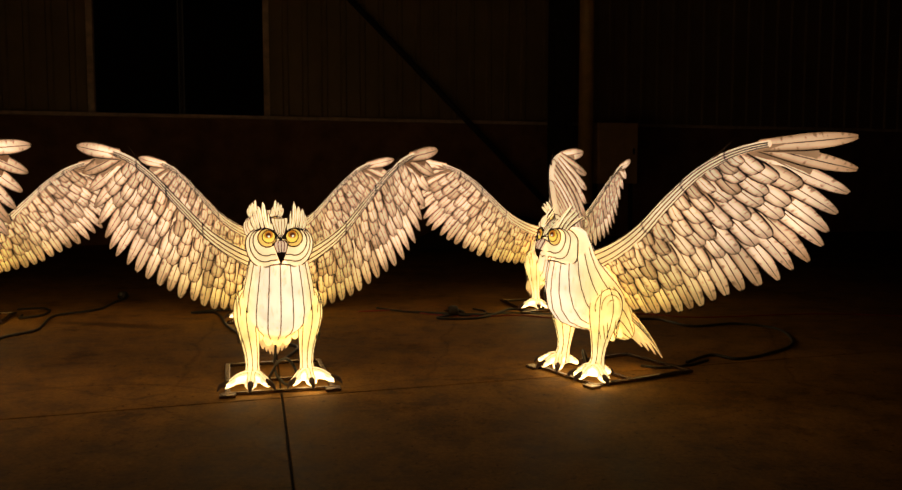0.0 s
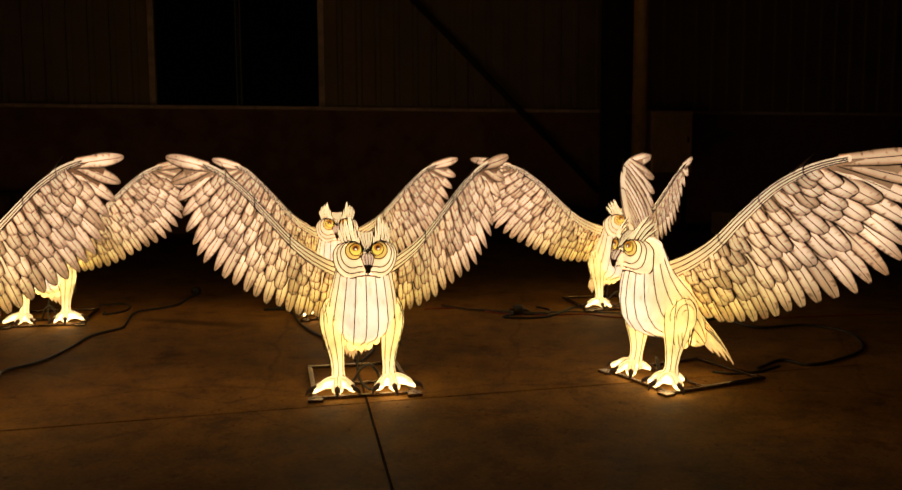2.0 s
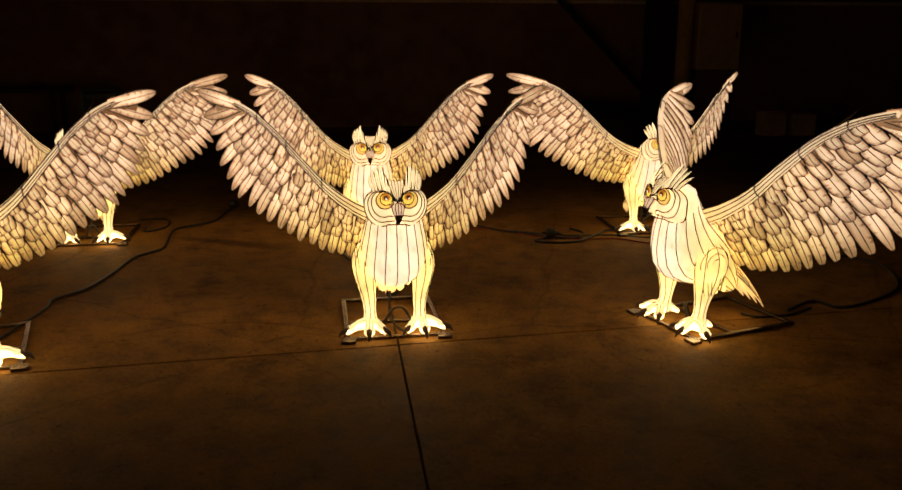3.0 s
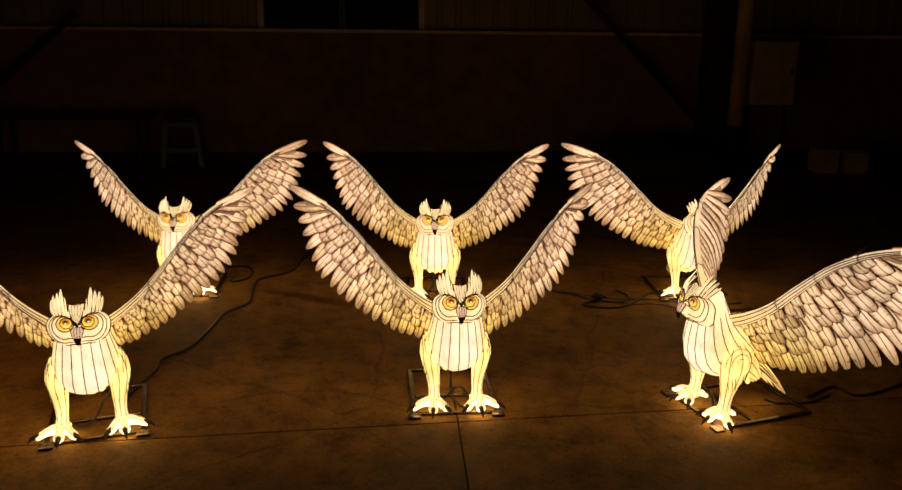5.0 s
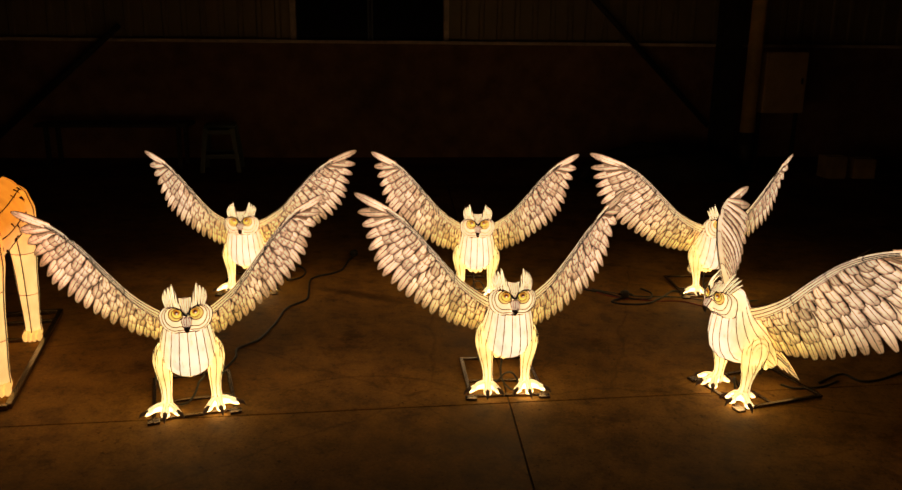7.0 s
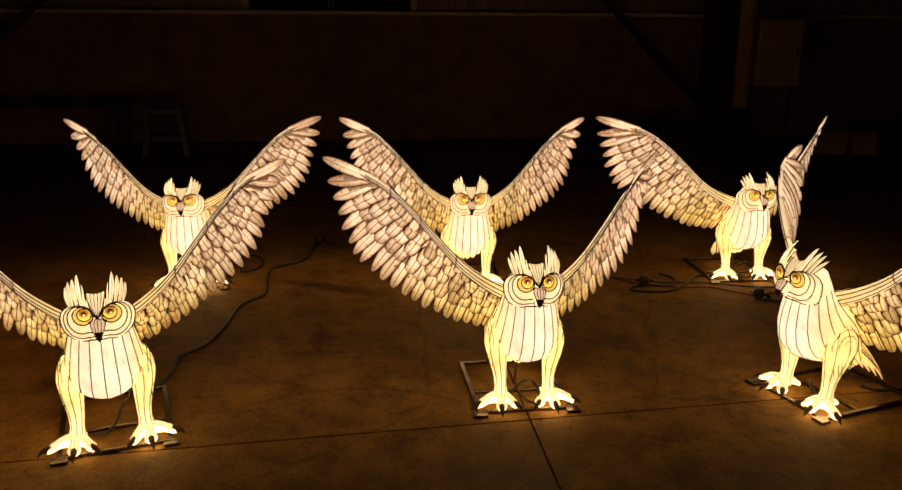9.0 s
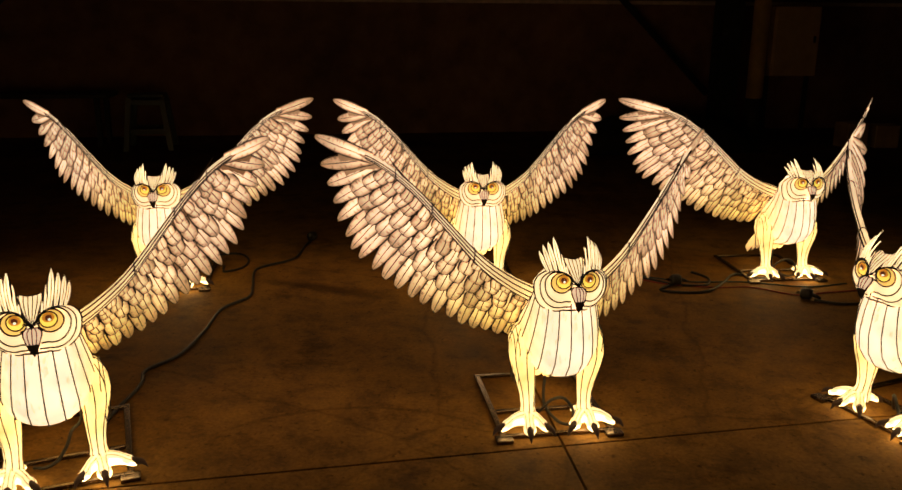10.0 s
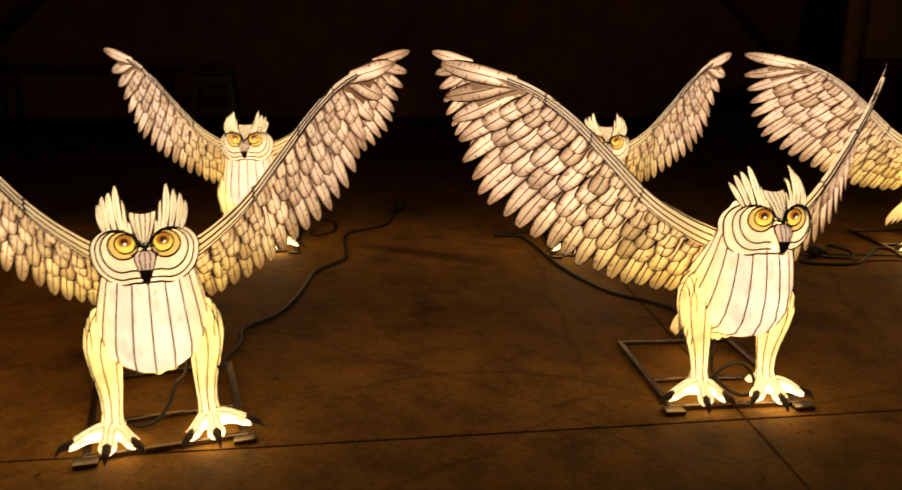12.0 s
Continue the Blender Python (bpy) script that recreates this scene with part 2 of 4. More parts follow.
def concrete():
    m, nt, p = nodes_of("brown_concrete")
    a = noise_node(nt, 1.1, 6, 0.62)
    b = noise_node(nt, 9.0, 6, 0.7)
    c = noise_node(nt, 90.0, 4, 0.7)
    base = ramp(nt, a.outputs["Fac"], [(0.30, (0.128, 0.066, 0.0145)), (0.50, (0.228, 0.120, 0.028)), (0.70, (0.320, 0.171, 0.042))])
    blot = ramp(nt, b.outputs["Fac"], [(0.36, (0.60, 0.57, 0.54)), (0.5, (0.97, 0.97, 0.97)), (0.66, (1.22, 1.22, 1.22))])
    grain = ramp(nt, c.outputs["Fac"], [(0.3, (0.68, 0.68, 0.68)), (0.7, (1.18, 1.18, 1.18))])
    col = mixc(nt, 1.0, base.outputs["Color"], blot.outputs["Color"], "MULTIPLY")
    col = mixc(nt, 1.0, col, grain.outputs["Color"], "MULTIPLY")
    # oil and tyre stains with soft outlines
    st = noise_node(nt, 3.2, 7, 0.74)
    spot = ramp(nt, st.outputs["Fac"], [(0.55, (1, 1, 1)), (0.68, (0.46, 0.42, 0.39))])
    col = mixc(nt, 1.0, col, spot.outputs["Color"], "MULTIPLY")
    fleck = noise_node(nt, 38.0, 3, 0.75)
    spots = ramp(nt, fleck.outputs["Fac"], [(0.60, (1, 1, 1)), (0.69, (0.40, 0.36, 0.33))])
    col = mixc(nt, 0.9, col, spots.outputs["Color"], "MULTIPLY")
    tc = nt.nodes.new("ShaderNodeTexCoord")
    # one long spill of oil
    mp = nt.nodes.new("ShaderNodeMapping")
    mp.vector_type = "TEXTURE"
    mp.inputs["Location"].default_value = (-1.45, 3.34, 0)
    mp.inputs["Rotation"].default_value = (0, 0, -0.18)
    mp.inputs["Scale"].default_value = (0.36, 0.065, 1)
    rag = noise_node(nt, 7.0, 5, 0.7)
    nt.links.new(mixc(nt, 0.10, tc.outputs["Object"], rag.outputs["Color"], "ADD"), mp.inputs["Vector"])
    far = nt.nodes.new("ShaderNodeVectorMath")
    far.operation = "LENGTH"
    nt.links.new(mp.outputs["Vector"], far.inputs[0])
    spill = ramp(nt, far.outputs["Value"], [(0.35, (0.35, 0.32, 0.30)), (1.0, (1, 1, 1))])
    col = mixc(nt, 1.0, col, spill.outputs["Color"], "MULTIPLY")
    # arcs scuffed by dragged frames
    for ax, ay, ar in ((0.336, 2.366, 0.232), (0.45, 2.36, 0.36), (-0.95, 1.75, 0.55)):
        off = nt.nodes.new("ShaderNodeVectorMath")
        off.operation = "DISTANCE"
        nt.links.new(tc.outputs["Object"], off.inputs[0])
        off.inputs[1].default_value = (ax, ay, 0.0)
        band = calc(nt, "ABSOLUTE", calc(nt, "SUBTRACT", off.outputs["Value"], ar))
        mark = ramp(nt, band, [(0.0, (0.62, 0.60, 0.58)), (0.011, (1, 1, 1))])
        col = mixc(nt, calc(nt, "MULTIPLY", calc(nt, "SUBTRACT", a.outputs["Fac"], 0.38, True), 4.0, True), col, mixc(nt, 1.0, col, mark.outputs["Color"], "MULTIPLY"))
    # hairline cracks
    warp = noise_node(nt, 3.0, 4)
    vec = mixc(nt, 0.12, tc.outputs["Object"], warp.outputs["Color"], "ADD")
    v = nt.nodes.new("ShaderNodeTexVoronoi")
    v.feature = "DISTANCE_TO_EDGE"
    v.inputs["Scale"].default_value = 0.7
    nt.links.new(vec, v.inputs["Vector"])
    crack = ramp(nt, v.outputs["Distance"], [(0.0, (0.55, 0.52, 0.5)), (0.006, (1, 1, 1))])
    col = mixc(nt, 0.6, col, crack.outputs["Color"], "MULTIPLY")
    nt.links.new(col, p.inputs["Base Color"])
    rough = ramp(nt, b.outputs["Fac"], [(0.3, (0.58,) * 3), (0.7, (0.85,) * 3)])
    nt.links.new(rough.outputs["Color"], p.inputs["Roughness"])
    p.inputs["Specular IOR Level"].default_value = 0.10
    bump(nt, p, mixc(nt, 0.5, b.outputs["Fac"], c.outputs["Fac"]), 0.35, 0.003)
    return m


CONCRETE = concrete()
JOINT = simple("joint_filler", (0.035, 0.024, 0.016), 0.9, 0.0, 0.4, 30)


def glass():
    m, nt, p = nodes_of("window_glass")
    p.inputs["Base Color"].default_value = (0.02, 0.02, 0.02, 1)
    p.inputs["Roughness"].default_value = 0.12
    p.inputs["Transmission Weight"].default_value = 0.6
    return m


GLASS = glass()


# ---------------------------------------------------------------- mesh helpers
def obj(name, bm, mats, parent=None, label="", smooth=True):
    me = bpy.data.meshes.new(name)
    bm.to_mesh(me)
    bm.free()
    for m in mats if isinstance(mats, (list, tuple)) else [mats]:
        me.materials.append(m)
    if smooth:
        for f in me.polygons:
            f.use_smooth = True
    ob = new(name, me)
    if parent:
        ob.parent = parent
    if label:
        ob["label"] = label
    return ob


def part(name, bm, material, parent, label="", smooth=True):
    return obj(name, bm, material, parent, label, smooth)


def empty(name, m=None):
    e = new(name)
    e.empty_display_size = 0.05
    if m:
        e.matrix_basis = m
    return e


def box(bm, size, at=(0, 0, 0), turn=None, bevel=0.0, mat=0):
    m = Matrix.Translation(at) @ (turn or Matrix.Identity(4)) @ Matrix.Diagonal((*size, 1))
    r = bmesh.ops.create_cube(bm, size=1, matrix=m)
    vs = r["verts"]
    faces = {f for v in vs for f in v.link_faces}
    for f in faces:
        f.material_index = mat
    if bevel:
        edges = list({e for v in vs for e in v.link_edges})
        bmesh.ops.bevel(bm, geom=edges, offset=bevel, segments=2, affect="EDGES", profile=0.6)


def tube(bm, pts, r, sides=6, mat=0, closed=False):
    """A round rod along pts; r is a number or a function of the way 0 to 1."""
    pts = [Vector(p) for p in pts]
    n = len(pts)
    rings = []
    up = Vector((0.13, 0.31, 0.94))
    for i, p in enumerate(pts):
        a = pts[(i - 1) % n] if closed or i else pts[0]
        b = pts[(i + 1) % n] if closed or i < n - 1 else pts[-1]
        d = (b - a).normalized()
        s = d.cross(up)
        if s.length < 1e-4:
            s = d.cross(Vector((1, 0, 0)))
        s.normalize()
        w = s.cross(d)
        rad = r(i / (n - 1)) if callable(r) else r
        rings.append([bm.verts.new(p + (s * math.cos(k * 2 * math.pi / sides) + w * math.sin(k * 2 * math.pi / sides)) * rad) for k in range(sides)])
    for i in range(n if closed else n - 1):
        A, B = rings[i], rings[(i + 1) % n]
        for k in range(sides):
            f = bm.faces.new((A[k], A[(k + 1) % sides], B[(k + 1) % sides], B[k]))
            f.material_index = mat
    if not closed:
        for ring in (rings[0][::-1], rings[-1]):
            f = bm.faces.new(ring)
            f.material_index = mat


def spline(pts, n):
    """n points along a smooth curve through pts."""
    P = [Vector(p) for p in pts]
    P = [P[0] * 2 - P[1]] + P + [P[-1] * 2 - P[-2]]
    out = []
    m = len(P) - 3
    for i in range(n):
        u = i / (n - 1) * m
        k = min(int(u), m - 1)
        t = u - k
        a, b, c, d = P[k:k + 4]
        out.append(0.5 * ((2 * b) + (c - a) * t + (2 * a - 5 * b + 4 * c - d) * t * t + (3 * b - a - 3 * c + d) * t ** 3))
    return out


def loft(bm, rings, mat=0, cap=True):
    """rings: lists of as many points each, joined into a skin."""
    vs = [[bm.verts.new(p) for p in ring] for ring in rings]
    n = len(vs[0])
    for A, B in zip(vs, vs[1:]):
        for k in range(n):
            f = bm.faces.new((A[k], A[(k + 1) % n], B[(k + 1) % n], B[k]))
            f.material_index = mat
    if cap:
        for ring in (vs[0][::-1], vs[-1]):
            bm.faces.new(ring).material_index = mat
    return vs


def ellipse(c, rx, ry, n, lean=0.0):
    """A ring of n points round c, rx sideways and ry fore and aft, tipped by lean radians about x."""
    out = []
    for k in range(n):
        a = 2 * math.pi * k / n - math.pi / 2
        x, y = rx * math.cos(a), ry * math.sin(a)
        out.append(Vector((c[0] + x, c[1] + y * math.cos(lean), c[2] + y * math.sin(lean))))
    return out


# ---------------------------------------------------------------- owl lantern
# Local axes: the owl looks along -y, x to its left, origin on the floor between its feet.
LEAD = [(0.060, 0.012, 0.398), (0.12, 0.040, 0.424), (0.19, 0.07, 0.472), (0.27, 0.105, 0.556), (0.35, 0.155, 0.638), (0.43, 0.235, 0.690), (0.52, 0.345, 0.714), (0.60, 0.455, 0.722)]
LEAD_FINE = spline(LEAD, 90)


SHAPE = {"rake": 0.0, "sag": 0.0, "sweep": 0.0, "left": 0.0, "bow": 0.0, "bend": 0.0, "tall": 1.0, "slide": 0.0, "stride": 0.0}   # how this owl's wings, body, stand and stride are altered to fit the camera's view


def lead_at(a):
    """The front edge of the left wing at the distance a to the side: y and z."""
    prev = LEAD_FINE[0]
    for p in LEAD_FINE[1:]:
        if p.x >= a:
            t = max(0.0, (a - prev.x) / max(1e-6, p.x - prev.x))
            return prev.y + (p.y - prev.y) * t + SHAPE["sweep"] * (a - 0.06) - SHAPE["bend"] * math.sin(math.pi * min(1.0, max(0.0, (a - 0.06) / 0.54))), prev.z + (p.z - prev.z) * t - SHAPE["sag"] * math.sin(math.pi * min(1.0, max(0.0, (a - 0.06) / 0.54)))
        prev = p
    q, p = LEAD_FINE[-6], LEAD_FINE[-1]
    t = (a - p.x) / (p.x - q.x)
    return p.y + (p.y - q.y) * t + SHAPE["sweep"] * (a - 0.06), p.z + (p.z - q.z) * t * 0.4


def wing_point(a, z, lift=0.0):
    """A point of the wing's sheet, lift metres in front of it."""
    y0, z0 = lead_at(a)
    drop = z0 - z
    rake = min(0.58, max(0.22, 0.58 - 0.75 * (a - 0.16))) + SHAPE["rake"]
    return Vector((a, y0 + rake * drop + 0.03 * math.sin(min(1.0, max(0.0, drop / 0.4)) * math.pi) - lift * 0.86, z - lift * 0.48))


def feather_mesh(bm, root, tip, width, lift, blunt, side, rows=9, curl=0.0, tilt=0.0):
    """One slightly puffed feather on the wing's sheet, with a thin wire rim and a wire shaft."""
    r, t = Vector(root), Vector(tip)
    d = t - r
    n = Vector((d.y, -d.x)).normalized()
    uvl = bm.loops.layers.uv.verify()
    e = min(0.18, 0.0040 / (0.5 * width))
    shaft = min(0.07, 0.0013 / (0.5 * width))
    last = 1 - min(0.07, 0.0036 / d.length)
    cross = (-1.0, -1.0 + e, -0.45, -shaft, shaft, 0.45, 1.0 - e, 1.0)
    mats = (1, 0, 0, 1, 0, 0, 1)
    steps = [0.84 * i / (rows - 5) for i in range(rows - 4)] + [0.84 + (last - 0.84) * f for f in (0.40, 0.68, 0.88, 1.0)] + [1.0]
    grid = []
    for s in steps:
        if blunt:
            prof = (0.70 + 0.30 * min(1, s / 0.45)) * math.sqrt(max(0.0, 1 - max(0.0, (s - 0.66) / 0.34) ** 2.2))
        else:
            prof = (0.66 + 0.34 * min(1, s / 0.45)) * max(0.0, 1 - max(0.0, (s - 0.52) / 0.48) ** 2.1) ** 0.72
        prof = max(prof, 0.05)
        row = []
        for v in cross:
            q = r + d * s + n * (v * width * 0.5 * prof) + n * curl * math.sin(s * math.pi * 0.5) * 0.03
            dome = (1 - v * v) * 0.05 * width * math.sin(min(1.0, s + 0.12) * math.pi * 0.93)
            p = wing_point(q.x, q.y, lift * min(1.0, 0.35 + s) + dome + v * tilt)
            row.append((bm.verts.new((p.x * side, p.y, p.z)), ((v + 1) / 2, s)))
        grid.append(row)
    for i in range(len(steps) - 1):
        for k in range(7):
            quad = [grid[i][k], grid[i][k + 1], grid[i + 1][k + 1], grid[i + 1][k]]
            if side < 0:
                quad.reverse()
            f = bm.faces.new([v for v, _ in quad])
            f.material_index = 1 if i == len(steps) - 2 else mats[k]
            for loop, (_, uv) in zip(f.loops, quad):
                loop[uvl].uv = uv


# Tips of the long feathers, from the body outwards: distance to the side and height.
TRAIL = [(0.100, 0.212), (0.126, 0.208), (0.154, 0.207), (0.184, 0.210), (0.215, 0.217), (0.248, 0.228), (0.282, 0.242), (0.316, 0.258), (0.351, 0.276), (0.386, 0.294),
         (0.420, 0.312), (0.453, 0.331), (0.484, 0.354), (0.510, 0.384), (0.529, 0.420), (0.545, 0.463), (0.561, 0.513), (0.578, 0.570), (0.595, 0.634), (0.607, 0.716)]


def trail_at(u):
    """A place on the line of the long feathers' tips, u from 0 to 1."""
    k = u * (len(TRAIL) - 1)
    i = min(int(k), len(TRAIL) - 2)
    t = k - i
    return Vector(TRAIL[i]).lerp(Vector(TRAIL[i + 1]), t)


def root_at(u):
    """Where the feather whose tip is trail_at(u) leaves the arm of the wing."""
    a = 0.075 + 0.375 * min(1.0, u / 0.95) ** 0.9
    y, z = lead_at(a)
    return Vector((a, z - 0.030 + 0.018 * u))


def build_wing(owl, side, rnd):
    # the arm: a slim tube sheathed in silk with wire seams along it
    bm = bmesh.new()
    line = LEAD_FINE[:70]
    rings = []

    def arm(p, t, ang, grow=1.0):
        w = 0.050 * (1 - 0.66 * t)
        q = wing_point(p.x, lead_at(p.x)[1] - w * 0.5 + math.cos(ang) * w * 0.5 * grow, 0.008 + math.sin(ang) * 0.017 * (1 - 0.55 * t) * grow)
        return Vector((q.x * side, q.y, q.z))

    for i, p in enumerate(line):
        ring = [arm(p, i / (len(line) - 1), 2 * math.pi * k / 12) for k in range(12)]
        rings.append(ring if side > 0 else ring[::-1])
    loft(bm, rings[::3] + [rings[-1]], 0)
    wing = part("wing", bm, [BAR], owl, "spread wing of lit silk feathers with black wire rims")
    for ang, fr in ((0.25, 0.80), (0.95, 1.0), (1.55, 1.0), (2.15, 1.0), (2.85, 0.9)):
        bm = bmesh.new()
        tube(bm, [arm(p, 3 * i / (len(line) - 1), ang, 1.02) for i, p in enumerate(line[:int(len(line) * fr):3])], 0.0020, 5)
        part("wire", bm, WIRE, wing)
    # knots of wire round the arm, and the spike at the wrist
    for k in (28, 44, 58):
        bm = bmesh.new()
        mid = sum(rings[k], Vector()) / 12
        tube(bm, [mid + (q - mid) * 1.05 for q in rings[k]], 0.0020, 5, 0, True)
        part("wire", bm, WIRE, wing)
    bm = bmesh.new()
    s0, s1, s2 = (wing_point(a, lead_at(a)[1] + up, 0.008) for a, up in ((0.335, -0.012), (0.385, 0.004), (0.415, 0.026)))
    tube(bm, spline([(p.x * side, p.y, p.z) for p in (s0, s1, s2)], 8), lambda t: 0.0050 * (1 - t) + 0.0005, 6)
    part("spike", bm, CLAW, wing, "black pointed wrist spike")
    # the silk sheet behind the feathers
    bm = bmesh.new()
    uvl = bm.loops.layers.uv.verify()
    cols = 26
    grid = []
    for i in range(cols + 1):
        u = i / cols
        r0, e0 = root_at(u), trail_at(u)
        row = []
        for k in range(6):
            q = r0.lerp(e0, 0.60 * k / 5)
            p = wing_point(q.x, q.y, 0.0035)
            row.append(bm.verts.new((p.x * side, p.y, p.z)))
        grid.append(row)
    for i in range(cols):
        for k in range(5):
            f = bm.faces.new((grid[i][k], grid[i][k + 1], grid[i + 1][k + 1], grid[i + 1][k]) if side < 0 else (grid[i][k], grid[i + 1][k], grid[i + 1][k + 1], grid[i][k + 1]))
            for loop in f.loops:
                loop[uvl].uv = (0.07, 0.3)
    part("backing", bm, FEATHER, wing, "plain silk backing of the wing")

    def feather(root, tip, width, lift, blunt, mat, rows=9, curl=0.0, tilt=0.002):
        bm = bmesh.new()
        feather_mesh(bm, root, tip, width, lift, blunt, side, rows, curl, tilt)
        part("feather", bm, [mat, WIRE], wing)

    # long flight feathers: blunt ones by the body, pointed fingers beyond the wrist
    n = len(TRAIL)
    for i in range(n):
        u = i / (n - 1)
        tip = Vector(TRAIL[i])
        far = u > 0.55
        w = 0.037 + 0.010 * u if not far else 0.046 + 0.004 * (u - 0.55)
        feather(root_at(u), tip + Vector((rnd.uniform(-1, 1), rnd.uniform(-1, 1))) * 0.004, w, 0.002, not far, PRIMARY if far or i % 2 else FEATHER, 11, 0.35 * (u - 0.7) if far else 0, 0.003)
    # coverts in rows that shorten towards the arm
    for count, reach, width, lift, span, length in ((14, 0.70, 0.047, 0.006, (0.0, 0.86), 0.46), (13, 0.475, 0.045, 0.010, (0.01, 0.86), 0.34),
                                                    (13, 0.285, 0.039, 0.0135, (0.0, 0.86), 0.22), (14, 0.15, 0.030, 0.0165, (0.0, 0.84), 0.14)):
        for i in range(count):
            u = span[0] + (span[1] - span[0]) * (i + 0.5 + rnd.uniform(-0.18, 0.18)) / count
            root, end = root_at(u), trail_at(u)
            k = reach * (1 - 0.30 * max(0.0, u - 0.3)) + rnd.uniform(-0.025, 0.025)
            tip = root.lerp(end, k)
            start = root.lerp(end, max(-0.03, k - length))
            slant = Vector((rnd.uniform(-1, 1), rnd.uniform(-1, 1))) * 0.005
            feather(start, tip + slant, width * rnd.uniform(0.86, 1.08) * (0.86 + 0.26 * u), lift + rnd.uniform(0, 0.001), True, FEATHER, 9, 0.0, rnd.uniform(0.001, 0.0022))
    return wing


BODY_RINGS = [  # y, z, half width, half depth, lean
    (-0.022, 0.470, 0.026, 0.014, 0.10), (-0.026, 0.456, 0.050, 0.034, 0.12), (-0.028, 0.425, 0.066, 0.048, 0.14), (-0.027, 0.390, 0.077, 0.062, 0.18), (-0.020, 0.352, 0.086, 0.082, 0.28),
    (-0.006, 0.312, 0.095, 0.105, 0.38), (0.014, 0.276, 0.101, 0.121, 0.46), (0.040, 0.246, 0.099, 0.123, 0.52), (0.070, 0.222, 0.089, 0.108, 0.57),
    (0.104, 0.200, 0.076, 0.086, 0.62), (0.138, 0.172, 0.060, 0.065, 0.68), (0.168, 0.145, 0.044, 0.045, 0.72), (0.193, 0.122, 0.027, 0.026, 0.75), (0.205, 0.112, 0.010, 0.010, 0.75)]


def build_body(owl):
    fine = []
    for i in range(40):
        u = i / 39 * (len(BODY_RINGS) - 1)
        k = min(int(u), len(BODY_RINGS) - 2)
        t = u - k
        fine.append([a + (b - a) * t for a, b in zip(BODY_RINGS[k], BODY_RINGS[k + 1])])
    n = 36
    rings = [ellipse((0, y, z), rx, ry, n, lean) for y, z, rx, ry, lean in fine]
    bm = bmesh.new()
    loft(bm, rings, 0)
    body = part("body", bm, BREAST, owl, "leaning lit silk body, white breast shading to yellow flanks")
    for k in range(0, n, 2):
        bm = bmesh.new()
        pts = []
        for ring, row in zip(rings[4:], fine[4:]):
            c = Vector((0, row[0], row[1]))
            pts.append(c + (ring[k] - c) * 1.008)
        tube(bm, pts, 0.0016, 5)
        part("wire", bm, WIRE, body)
    # a scalloped apron of short rounded feathers under the belly
    for x, y, z, s in ((-0.052, 0.078, 0.150, 0.85), (-0.026, 0.066, 0.140, 1.0), (0.0, 0.062, 0.136, 1.05), (0.026, 0.066, 0.140, 1.0), (0.052, 0.078, 0.150, 0.85)):
        bm = bmesh.new()
        bmesh.ops.create_uvsphere(bm, u_segments=12, v_segments=8, radius=1, matrix=Matrix.Translation((x, y + 0.036, z - 0.006)) @ Matrix.Rotation(0.5, 4, "X") @ Matrix.Diagonal((0.0145 * s, 0.012 * s, 0.026 * s, 1)))
        part("belly_feather", bm, FLANK, body)
    return body


def blade(bm, root, tip, width, thick, normal, tip_shape=1.7, rows=8, bend=0.0):
    """A leaf-shaped silk blade with wire rim, shaft and a little thickness. Material 0 silk, 1 wire."""
    r, t, nrm = Vector(root), Vector(tip), Vector(normal).normalized()
    d = t - r
    s = d.cross(nrm).normalized()
    cross = (-1.0, -0.60, -0.12, 0.12, 0.60, 1.0)
    front, back = [], []
    for i in range(rows + 1):
        u = i / rows
        prof = (0.5 + 0.5 * min(1, u / 0.45)) * max(0.04, 1 - max(0.0, (u - 0.45) / 0.55) ** tip_shape)
        mid = r + d * u + nrm * bend * math.sin(u * math.pi)
        front.append([bm.verts.new(mid + s * (v * width * 0.5 * prof) + nrm * (thick * (1 - v * v) * math.sin(math.pi * min(0.95, u * 0.8 + 0.15)))) for v in cross])
        back.append([bm.verts.new(mid + s * (v * width * 0.5 * prof) - nrm * 0.3 * thick * (1 - v * v)) for v in (-1.0, 0, 1.0)])
    for i in range(rows):
        for j in range(5):
            f = bm.faces.new((front[i][j], front[i][j + 1], front[i + 1][j + 1], front[i + 1][j]))
            f.material_index = (1, 0, 1, 0, 1)[j]
        for j in range(2):
            bm.faces.new((back[i][j], back[i + 1][j], back[i + 1][j + 1], back[i][j + 1]))


